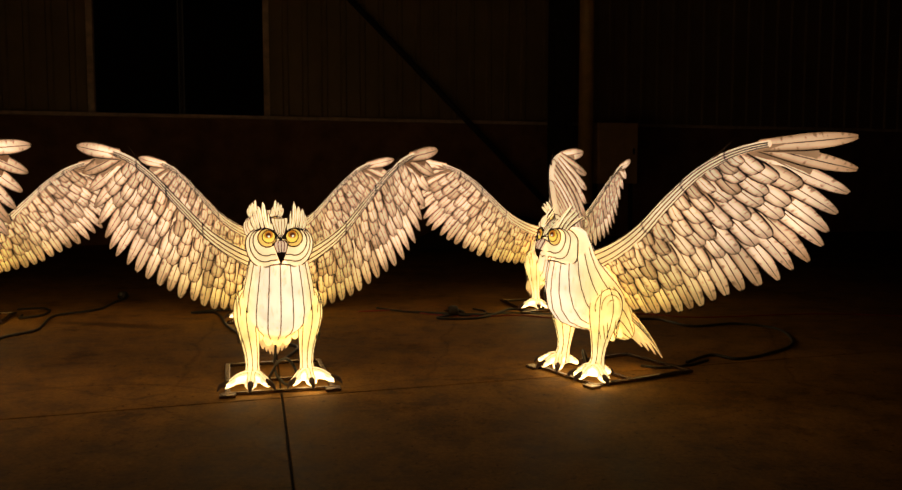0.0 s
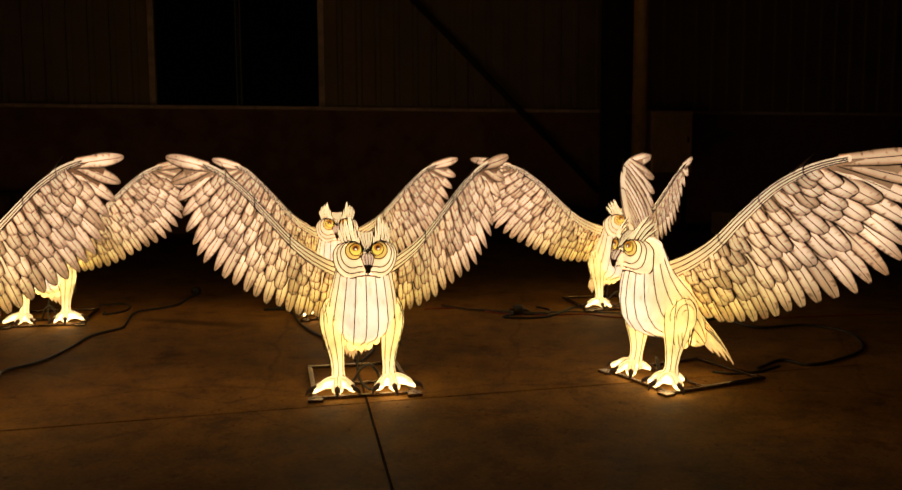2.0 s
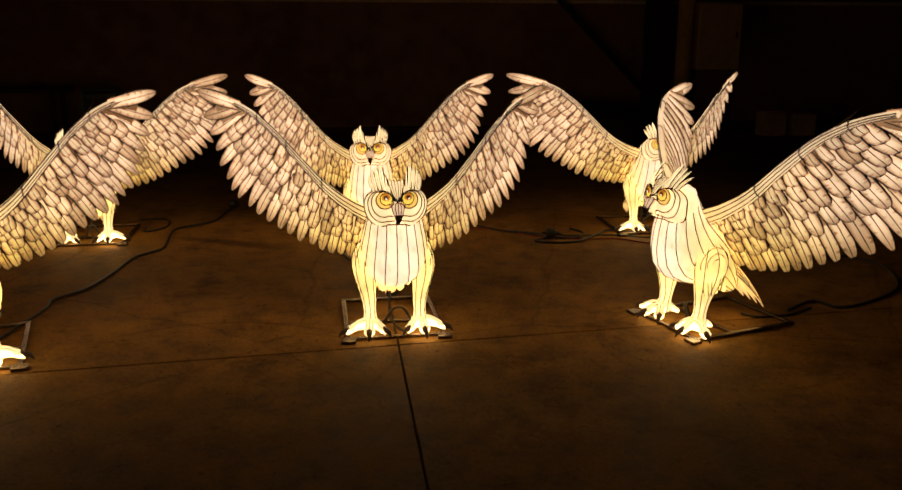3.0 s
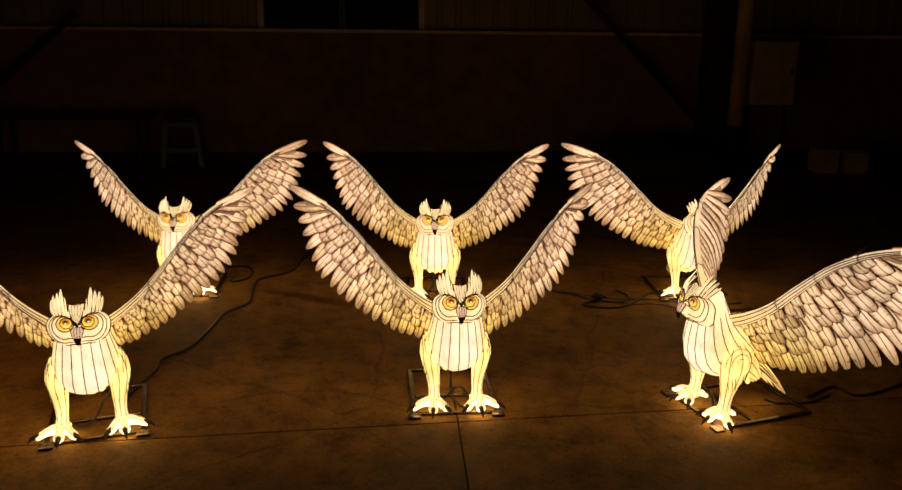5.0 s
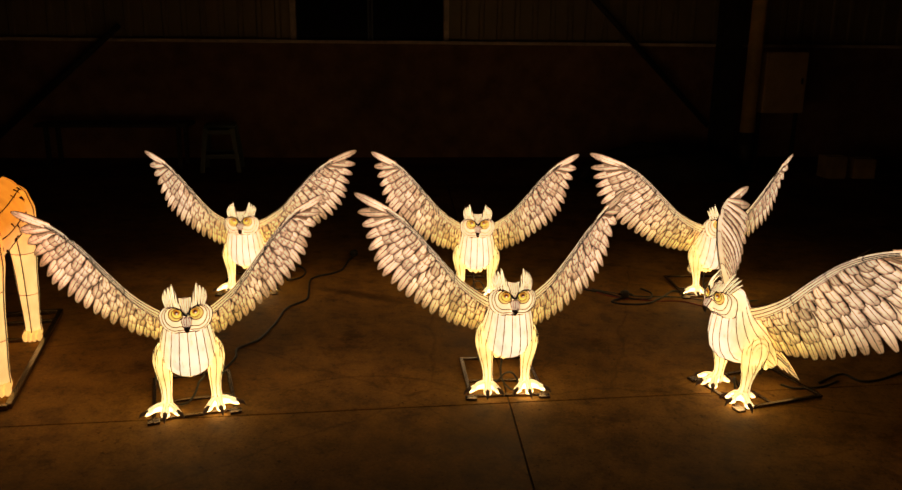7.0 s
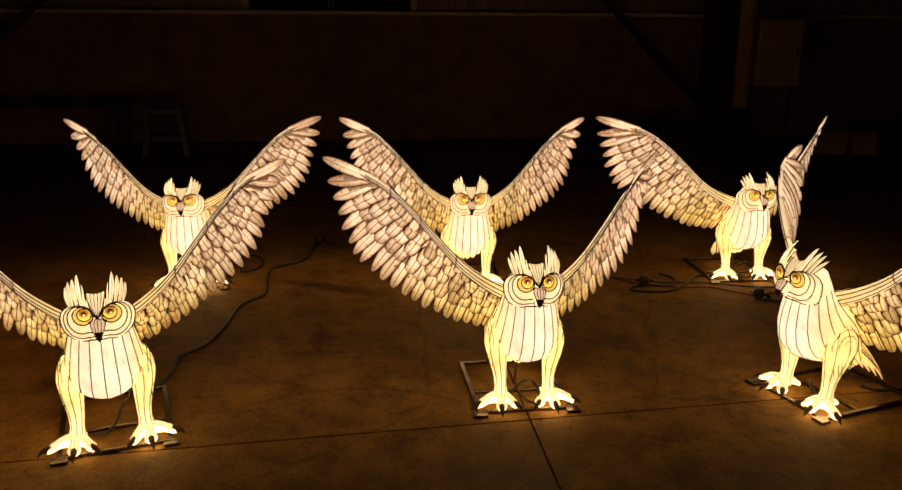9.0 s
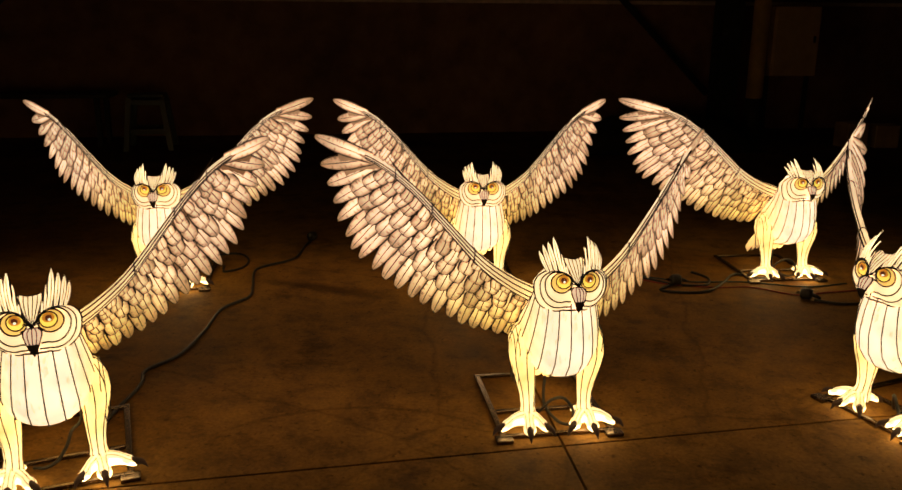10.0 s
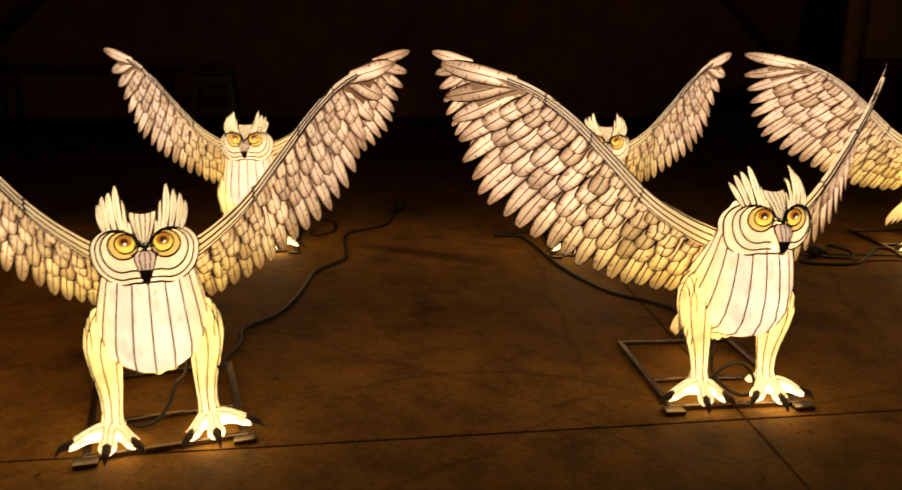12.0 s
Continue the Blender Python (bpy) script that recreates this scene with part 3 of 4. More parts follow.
def build_head(owl):
    cy, cz = -0.040, 0.428
    bm = bmesh.new()
    bmesh.ops.create_uvsphere(bm, u_segments=28, v_segments=18, radius=1, matrix=Matrix.Translation((0, cy - 0.010, cz - 0.008)) @ Matrix.Diagonal((0.086, 0.056, 0.050, 1)))
    head = part("head", bm, [FACE], owl, "round lit silk head ringed with black wire")

    def skin(x, z, out=0.0):
        """A point on the front of the face."""
        e = 1 - (x / 0.098) ** 2 - ((z - cz) / 0.082) ** 2
        y = cy - 0.076 * math.sqrt(max(0.0, e))
        return Vector((x, y - out, z))

    def wire(pts, r, parent):
        bm = bmesh.new()
        tube(bm, pts, r, 5)
        part("wire", bm, WIRE, parent)

    # each half of the face is a set of rings that touch at the brow and widen into a jowl
    def oval(sx, q, a):
        """A point of the facial disc: q is 0 at the eye and 1 at the outer rim, a the angle from the outer side upwards."""
        x = 0.0345 + 0.0105 * q + (0.0245 + 0.0205 * q) * math.cos(a)
        z = 0.4465 - 0.017 * q + (0.0245 + (0.0185 if math.sin(a) > 0 else 0.041) * q) * math.sin(a)
        return skin(max(0.001, x) * sx, z, 0.012 * math.sin(math.pi * (0.15 + 0.8 * q)) + 0.002)

    for sx in (-1, 1):
        bm = bmesh.new()
        rings = []
        for q in (1.0, 0.85, 0.68, 0.5, 0.34, 0.16, 0.0, -0.3):
            ring = [oval(sx, q, 2 * math.pi * k / 36) for k in range(36)]
            rings.append(ring if sx < 0 else ring[::-1])
        loft(bm, rings, 0)
        bmesh.ops.recalc_face_normals(bm, faces=bm.faces)
        disc = part("facial_disc", bm, FACE, head, "pale silk facial disc")
        for q, a0, a1 in ((1.0, -2.05, 2.25), (0.70, -1.95, 2.15), (0.40, -2.0, 2.3)):
            pts = []
            for k in range(29):
                p = oval(sx, q, a0 + (a1 - a0) * k / 28)
                pts.append(p + Vector((0, -0.0012, 0)))
            wire(pts, 0.0023 if q > 0.9 else 0.0019, disc)
        # the eye: ring, iris, pupil and a painted glint
        ex, ez = 0.0345 * sx, 0.4465
        c = skin(ex, ez, 0.0085)
        face_out = Vector((0.20 * sx, -1, 0.04)).normalized()
        base = Matrix.Translation(c) @ face_out.to_track_quat("Z", "Y").to_matrix().to_4x4()

        def dome(radius, bulge, lift, mat, name, parent, off=(0, 0)):
            bm = bmesh.new()
            rr = []
            for i in range(5):
                f = i / 5
                rr.append([base @ Vector((off[0] + radius * math.cos(f * math.pi / 2) * math.cos(2 * math.pi * k / 20), off[1] + radius * math.cos(f * math.pi / 2) * math.sin(2 * math.pi * k / 20), lift + bulge * math.sin(f * math.pi / 2))) for k in range(20)])
            loft(bm, rr, 0)
            return part(name, bm, mat, parent)

        eye = dome(0.0245, 0.004, -0.002, SCLERA, "eye", head)
        eye["label"] = "glowing amber eye with dark pupil"
        ix, iy = -0.0045 * sx, 0.0035      # the iris sits towards the beak and the brow
        dome(0.0170, 0.006, 0.0005, IRIS, "iris", eye, (ix, iy))
        dome(0.0122, 0.003, 0.0042, IRIS_CORE, "iris_core", eye, (ix, iy + 0.004))
        dome(0.0070, 0.003, 0.0058, PUPIL, "pupil", eye, (ix, iy + 0.0045))
        dome(0.0026, 0.0015, 0.0085, GLINT, "glint", eye, (ix + 0.001, iy + 0.001))
        bm = bmesh.new()
        for rad, lft, thick, cx0, cy0 in ((0.0248, 0.001, 0.0020, 0.0, 0.0), (0.0172, 0.003, 0.0017, ix, iy)):
            tube(bm, [base @ Vector((cx0 + rad * math.cos(2 * math.pi * k / 22), cy0 + rad * math.sin(2 * math.pi * k / 22), lft)) for k in range(22)], thick, 5, 0, True)
        part("eye_ring", bm, WIRE, eye)
    # the jowl rings run on as waves that meet under the beak
    for q, z1 in ((1.0, 0.375), (0.70, 0.387), (0.40, 0.402)):
        for sx in (-1, 1):
            a = -2.05 if q == 1.0 else -1.95 if q == 0.70 else -2.0
            p = oval(sx, q, a)
            x0 = abs(p.x)
            x1 = 0.0 if q == 1.0 else 0.008 if q == 0.70 else 0.013
            lift0 = 0.012 * math.sin(math.pi * (0.15 + 0.8 * q)) + 0.0040
            pts = [p + Vector((0, -0.0016, 0))]
            for i in range(1, 9):
                v = i / 8
                x = x0 + (x1 - x0) * v
                z = p.z + (z1 - p.z) * (v * v * (3 - 2 * v))
                pts.append(skin(x * sx, z, lift0 + (0.0155 - lift0) * v))
            wire(pts, 0.0023 if q == 1.0 else 0.0019, head)
    # beak, a striped fan with a hooked tip
    bm = bmesh.new()
    rings = []
    for i in range(9):
        u = i / 8
        w = 0.0215 * (1 - u) ** 0.95 * min(1.0, 0.45 + 3.4 * u) + 0.0008
        z = 0.438 - 0.058 * u
        y = -0.131 - 0.020 * math.sin(u * 2.2) + 0.002 * u
        rings.append([Vector((w * math.cos(a), y - 0.7 * w * math.sin(a) - 0.002, z + 0.2 * w * math.sin(a))) for a in [2 * math.pi * k / 12 for k in range(12)]])
    loft(bm, rings, 0)
    for f in bm.faces:
        f.material_index = 1 if f.calc_center_median().z < 0.408 else 0
    bmesh.ops.recalc_face_normals(bm, faces=bm.faces)
    beak = part("beak", bm, [BEAK, CLAW], head, "rosy hooked beak with black tip")
    for f in (-1.0, -0.5, 0.0, 0.5, 1.0):
        pts = []
        for i in range(8):
            u = i / 8
            w = 0.0215 * (1 - u) ** 0.95 * min(1.0, 0.45 + 3.4 * u) + 0.0008
            y = -0.131 - 0.020 * math.sin(u * 2.2) + 0.002 * u
            pts.append(Vector((w * f, y - 0.7 * w * math.sqrt(1 - f * f * 0.98) - 0.0026, 0.438 - 0.058 * u + 0.2 * w)))
        wire(pts, 0.0020 if abs(f) > 0.9 else 0.0013, beak)
    # dark lines that cross over the beak, and the brows
    for sx in (-1, 1):
        wire(spline([skin(0.040 * sx, 0.474, 0.010), skin(0.022 * sx, 0.466, 0.013), skin(0.010 * sx, 0.453, 0.016), (0.0, -0.140, 0.443), skin(-0.011 * sx, 0.437, 0.018), skin(-0.022 * sx, 0.431, 0.014)], 14), 0.0021, head)
        wire(spline([(0.001 * sx, -0.141, 0.444), skin(0.009 * sx, 0.446, 0.017), skin(0.017 * sx, 0.446, 0.013)], 7), 0.0015, head)
    # ear tufts lean back and outwards, the second blade tallest
    for sx in (-1, 1):
        tuft = None
        for bx, bz, tx, ty, tz, w in ((0.018, 0.456, 0.025, -0.080, 0.496, 0.015), (0.024, 0.460, 0.033, -0.068, 0.518, 0.016), (0.033, 0.466, 0.042, -0.056, 0.542, 0.018),
                                      (0.044, 0.469, 0.054, -0.052, 0.530, 0.017), (0.054, 0.468, 0.065, -0.048, 0.522, 0.016), (0.061, 0.464, 0.073, -0.044, 0.506, 0.014)):
            bm = bmesh.new()
            blade(bm, skin(bx * sx, bz, 0.008), (tx * sx, ty, tz), w, 0.006, (0.3 * sx, -1, 0.35), 3.2, 8, 0.006)
            if tuft is None:
                tuft = part("ear_tuft", bm, [TUFT, WIRE], head, "upright lit silk ear tuft")
            else:
                part("feather", bm, [TUFT, WIRE], tuft)
    # a shield of striped silk between the tufts
    rows = []
    for i in range(7):
        u = i / 6
        half = 0.0025 + 0.0195 * min(1.0, u * 1.25) ** 0.8
        rows.append([Vector((half * v, -0.138 + 0.046 * u + 0.010 * v * v - 0.010 * math.sin(math.pi * u), 0.445 + 0.050 * u + 0.003 * abs(v) * u)) for v in (-1, -0.6, -0.2, 0.2, 0.6, 1)])
    bm = bmesh.new()
    grid = [[bm.verts.new(p) for p in row] for row in rows]
    rear = [[bm.verts.new(p + Vector((0, 0.012, -0.004))) for p in row] for row in rows]
    for i in range(6):
        for k in range(5):
            bm.faces.new((grid[i][k], grid[i][k + 1], grid[i + 1][k + 1], grid[i + 1][k]))
            bm.faces.new((rear[i][k + 1], rear[i][k], rear[i + 1][k], rear[i + 1][k + 1]))
    for k in range(5):
        bm.faces.new((grid[6][k], grid[6][k + 1], rear[6][k + 1], rear[6][k]))
    crest = part("crest", bm, FACE, head, "striped silk shield between the ear tufts")
    for k in range(6):
        wire([row[k] + Vector((0, -0.001, 0)) for row in rows], 0.0019 if k in (0, 5) else 0.0012, crest)
    wire([p + Vector((0, -0.001, 0.001)) for p in rows[6]], 0.0012, crest)
    return head


def build_leg(owl, sx):
    rows = [(0.080, 0.036, 0.298, 0.013, 0.020), (0.085, 0.032, 0.282, 0.025, 0.040), (0.090, 0.030, 0.252, 0.033, 0.057), (0.091, 0.026, 0.216, 0.034, 0.058), (0.087, 0.022, 0.178, 0.030, 0.047),
            (0.081, 0.016, 0.142, 0.0245, 0.032), (0.077, 0.012, 0.108, 0.0200, 0.023), (0.076, 0.008, 0.080, 0.0180, 0.020), (0.076, 0.002, 0.057, 0.021, 0.026), (0.077, -0.004, 0.038, 0.027, 0.028)]
    bm = bmesh.new()
    rings = [ellipse((x * sx, y, z), rx, ry, 16, 0) for x, y, z, rx, ry in rows]
    loft(bm, rings, 0)
    leg = part("leg", bm, LEG, owl, "yellow lit silk leg with wire seams")
    for k in range(0, 16, 2):
        bm = bmesh.new()
        pts = []
        for ring, (x, y, z, rx, ry) in zip(rings, rows):
            c = Vector((x * sx, y, z))
            pts.append(c + (ring[k] - c) * 1.02)
        tube(bm, spline(pts, 16), 0.0014, 5)
        part("wire", bm, WIRE, leg)
    # nested arches on the outer side of the thigh, open towards the ankle
    for q in (1.0, 0.68, 0.38):
        bm = bmesh.new()
        pts = []
        for k in range(-5, 22):
            if k < 0 or k > 16:
                drop = -k if k < 0 else k - 16
                y, z = 0.027 + (1 if k < 0 else -1) * 0.052 * q * (1 - 0.085 * drop), 0.236 - 0.019 * drop
            else:
                a = math.pi * k / 16
                y, z = 0.027 + 0.052 * q * math.cos(a), 0.236 + 0.054 * q * math.sin(a)
            t = max(0.0, min(1.0, (0.236 - z) / 0.095))
            off = math.sqrt(max(0.0, 1 - ((y - 0.027) / (0.060 - 0.022 * t)) ** 2))
            up = max(0.0, (z - 0.240) / 0.058)
            pts.append(Vector(((0.0915 - 0.006 * t + 0.0303 * off * (1 - 0.55 * up * up)) * sx, y, z)))
        tube(bm, pts, 0.0013, 5)
        part("wire", bm, WIRE, leg)
    # the foot: three toes forward and one back, each with a dark claw
    base = Vector((0.077 * sx, -0.004, 0.046))
    for dx, dy, ln in ((0.074, -0.022, 1.0), (0.008, -0.070, 0.88), (-0.048, -0.046, 0.9), (-0.010, 0.066, 0.9)):
        end = base + Vector((dx * sx, dy, -0.016)) * ln
        midp = base.lerp(end, 0.5) + Vector((0, 0, 0.008))
        d = (end - base).normalized()
        nrm = Vector((-d.y, d.x, 0)).normalized()
        # a flattened sleeve, wide at the ankle and again at the knuckle
        line = spline([base, midp, end], 10)
        rings = []
        for i, c in enumerate(line):
            t = i / 9
            w = 0.0235 - 0.0165 * t + 0.0075 * math.exp(-((t - 0.86) / 0.16) ** 2)
            h = 0.0225 - 0.0140 * t
            rings.append([c + nrm * w * math.cos(2 * math.pi * k / 12) + Vector((0, 0, 1)) * h * math.sin(2 * math.pi * k / 12) for k in range(12)])
        bm = bmesh.new()
        loft(bm, rings, 0)
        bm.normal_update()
        # brighter silk on sides and underside stands in for a bulb low inside
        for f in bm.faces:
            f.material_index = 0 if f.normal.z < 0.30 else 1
        bmesh.ops.recalc_face_normals(bm, faces=bm.faces)
        part("toe", bm, [TOE, LEG], leg, "silk toe, made to glow white below and yellow on top")
        bm = bmesh.new()
        tube(bm, spline([end - d * 0.010 + Vector((0, 0, 0.003)), end + d * 0.010 + Vector((0, 0, 0.004)), end + d * 0.018 + Vector((0, 0, 0.0)), end + d * 0.025 + Vector((0, 0, -0.010))], 10), lambda t: 0.0100 * (1 - t) ** 0.75 + 0.0005, 8)
        part("claw", bm, CLAW, leg, "dark brown curved claw")
        for off in (-0.6, 0.0, 0.6):
            bm = bmesh.new()
            pts = []
            for i, c in enumerate(line):
                t = i / 9
                w = 0.0235 - 0.0165 * t + 0.0075 * math.exp(-((t - 0.86) / 0.16) ** 2)
                pts.append(c + nrm * w * off + Vector((0, 0, (0.0230 - 0.014 * t) * math.sqrt(1 - off * off) + 0.0004)))
            tube(bm, pts, 0.0008, 5)
            part("wire", bm, WIRE, leg)
    return leg


def build_tail(owl):
    tail = None
    for k in (0, -1, 1, -2, 2, -3, 3):
        a = abs(k)
        bm = bmesh.new()
        blade(bm, (0.012 * k, 0.135 - 0.008 * a, 0.262 - 0.014 * a), (0.012 * k, 0.345 - 0.018 * a, 0.028 + 0.012 * a), 0.032, 0.008, (0.08 * k, 0.8, 0.6), 3.0, 9, 0.006)
        if tail is None:
            tail = part("tail", bm, [TAIL, WIRE], owl, "long lit tail fanned in overlapping silk feathers")
        else:
            part("feather", bm, [TAIL, WIRE], tail)
    return tail


def build_stand(owl):
    """The welded stand: square steel tube with small foot plates."""
    stand = None
    w, y0, y1 = 0.146, -0.026, 0.352
    for size, at in (((2 * w + 0.016, 0.012, 0.010), (0, y0, 0.0065)), ((2 * w + 0.016, 0.012, 0.010), (0, y1, 0.0065)), ((0.015, y1 - y0 - 0.012, 0.010), (-w, (y0 + y1) / 2, 0.0065)),
                     ((0.015, y1 - y0 - 0.012, 0.010), (w, (y0 + y1) / 2, 0.0065)), ((2 * w - 0.016, 0.011, 0.010), (0, 0.115, 0.0065))):
        bm = bmesh.new()
        box(bm, size, at, None, 0.002)
        if stand is None:
            stand = part("stand", bm, STEEL, owl, "flat welded frame of dark square steel tube", False)
        else:
            part("stand_bar", bm, STEEL, stand, "", False)
    for x in (-w, w):
        bm = bmesh.new()
        box(bm, (0.044, 0.034, 0.010), (x, y0 - 0.014, 0.0055), None, 0.002)
        part("foot_plate", bm, STEEL, stand, "", False)
    return stand


LOOPED = [(-0.055, 0.11, 0.016), (-0.03, 0.07, 0.022), (-0.005, 0.03, 0.075), (0.022, 0.0, 0.090), (0.045, -0.008, 0.055), (0.040, 0.0, 0.018), (0.012, 0.03, 0.014), (-0.01, 0.09, 0.045), (0.0, 0.10, 0.165)]
SWEPT = [(-0.060, 0.085, 0.008), (-0.035, 0.072, 0.010), (-0.008, 0.074, 0.020), (0.015, 0.085, 0.050), (0.030, 0.095, 0.085), (0.052, 0.110, 0.105), (0.060, 0.130, 0.175)]


def build_lead(owl):
    """The owl's own supply cable between its legs."""
    bm = bmesh.new()
    tube(bm, spline(SWEPT if SHAPE["stride"] > 0.01 else LOOPED, 40), 0.0044, 7)
    return part("supply_cable", bm, RUBBER, owl, "black rubber cable curled between the legs")


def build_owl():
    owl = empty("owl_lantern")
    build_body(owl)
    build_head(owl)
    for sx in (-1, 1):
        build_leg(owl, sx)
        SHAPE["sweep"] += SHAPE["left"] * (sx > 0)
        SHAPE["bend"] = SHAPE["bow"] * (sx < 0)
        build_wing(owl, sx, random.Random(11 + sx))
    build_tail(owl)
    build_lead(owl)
    # body squashed in height and legs splayed to match the camera's view
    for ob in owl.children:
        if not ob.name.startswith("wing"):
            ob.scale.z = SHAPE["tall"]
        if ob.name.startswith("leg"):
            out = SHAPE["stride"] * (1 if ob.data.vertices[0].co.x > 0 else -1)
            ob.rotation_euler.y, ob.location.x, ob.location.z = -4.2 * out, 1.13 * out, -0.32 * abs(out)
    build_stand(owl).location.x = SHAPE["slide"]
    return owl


OWLS = [  # place on the floor, the way it faces, how far its wings rake, sag and sweep back, the left one's own sweep, its body's height, how far its stand is off to the side, its stride, and how far its right wing bows forward; all fitted to the camera's view
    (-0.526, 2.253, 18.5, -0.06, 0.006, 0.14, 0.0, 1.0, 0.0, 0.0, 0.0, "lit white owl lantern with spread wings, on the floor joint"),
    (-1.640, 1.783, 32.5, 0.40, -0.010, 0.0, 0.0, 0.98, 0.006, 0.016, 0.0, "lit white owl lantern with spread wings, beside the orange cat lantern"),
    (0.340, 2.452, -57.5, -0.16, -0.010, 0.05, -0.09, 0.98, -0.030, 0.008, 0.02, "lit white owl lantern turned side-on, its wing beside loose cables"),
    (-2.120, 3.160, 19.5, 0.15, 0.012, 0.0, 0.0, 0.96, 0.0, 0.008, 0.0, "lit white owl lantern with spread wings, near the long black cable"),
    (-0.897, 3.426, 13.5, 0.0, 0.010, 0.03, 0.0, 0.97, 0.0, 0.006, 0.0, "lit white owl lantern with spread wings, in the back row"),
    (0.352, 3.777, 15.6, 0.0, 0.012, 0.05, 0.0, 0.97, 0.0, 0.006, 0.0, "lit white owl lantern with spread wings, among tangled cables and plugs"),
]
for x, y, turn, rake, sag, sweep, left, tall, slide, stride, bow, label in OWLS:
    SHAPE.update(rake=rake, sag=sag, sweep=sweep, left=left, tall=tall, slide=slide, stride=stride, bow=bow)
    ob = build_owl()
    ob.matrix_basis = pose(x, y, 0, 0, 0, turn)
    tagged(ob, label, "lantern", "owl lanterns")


# ---------------------------------------------------------------- hall
HALL = Matrix.Rotation(radians(18.0), 4, "Z")   # the hall's walls run at this angle
WALL_Y = 8.54                                   # the back wall's face, in the hall's own axes


def hall(ob):
    ob.matrix_basis = HALL @ ob.matrix_basis
    return ob


G = 0.006
JOINT_AT = Vector((-0.500, 2.176, 0))           # where the two joints cross
ALONG = Vector((math.cos(radians(20.8)), math.sin(radians(20.8)), 0))
ACROSS = Vector((-math.sin(radians(16.8)), math.cos(radians(16.8)), 0))
us, vs = [-10.0, -6.0, 0.0, 6.0, 12.0], [-9.0, -5.0, 0.0, 6.0, 10.0]
floor_bm = bmesh.new()
box(floor_bm, (24.0, 22.0, 0.1), (1.0, 2.5, -0.062))
floor = obj("floor", floor_bm, JOINT, smooth=False)
floor.matrix_basis = Matrix.Rotation(radians(18.0), 4, "Z")
tagged(floor, "stained brown concrete slab floor with dark joints", "floor", kind="structure")
for i in range(4):
    for j in range(4):
        b = bmesh.new()
        box(b, (us[i + 1] - us[i] - G, vs[j + 1] - vs[j] - G, 0.05), ((us[i] + us[i + 1]) / 2, (vs[j] + vs[j + 1]) / 2, -0.025), None, 0.002)
        for v in b.verts:
            v.co = JOINT_AT + ALONG * v.co.x + ACROSS * v.co.y + Vector((0, 0, v.co.z))
        slab = obj("slab", b, CONCRETE, None, smooth=False)
        slab.parent = floor
        slab.matrix_parent_inverse = floor.matrix_basis.inverted()


def wall_block(name, size, at, mat, label):
    b = bmesh.new()
    box(b, size, at)
    w = hall(obj(name, b, mat, smooth=False))
    return tagged(w, label, "wall", kind="structure")


# back wall: plastered dwarf wall, cement sill, ribbed siding with window openings
wall_block("wall_north", (20, 0.24, 1.25), (1, WALL_Y + 0.12, 0.625), PLASTER, "low plastered brick wall of the hall, reddish brown")
sill_bm = bmesh.new()
box(sill_bm, (20, 0.30, 0.035), (1, WALL_Y + 0.10, 1.2685), None, 0.006)
tagged(hall(obj("sill", sill_bm, SILL, smooth=False)), "pale cement sill along the low wall", "sill", kind="structure")


def siding(name, x0, x1, z0, z1):
    """Ribbed steel siding: a sheet folded into trapezoid ribs."""
    b = bmesh.new()
    prof = []
    x = x0
    while x < x1:
        for dx, dy in ((0.0, 0.0), (0.13, 0.0), (0.145, -0.022), (0.185, -0.022)):
            if x + dx <= x1:
                prof.append((x + dx, dy))
        x += 0.20
    prof.append((x1, 0.0))
    low = [b.verts.new((px, WALL_Y + 0.10 + dy, z0)) for px, dy in prof]
    top = [b.verts.new((px, WALL_Y + 0.10 + dy, z1)) for px, dy in prof]
    lowb = [b.verts.new((px, WALL_Y + 0.104 + dy, z0)) for px, dy in prof]
    topb = [b.verts.new((px, WALL_Y + 0.104 + dy, z1)) for px, dy in prof]
    for i in range(len(prof) - 1):
        b.faces.new((low[i], low[i + 1], top[i + 1], top[i]))
        b.faces.new((lowb[i + 1], lowb[i], topb[i], topb[i + 1]))
    return tagged(hall(obj(name, b, SIDING, smooth=False)), "ribbed steel wall siding, dull beige", "wall", kind="structure")


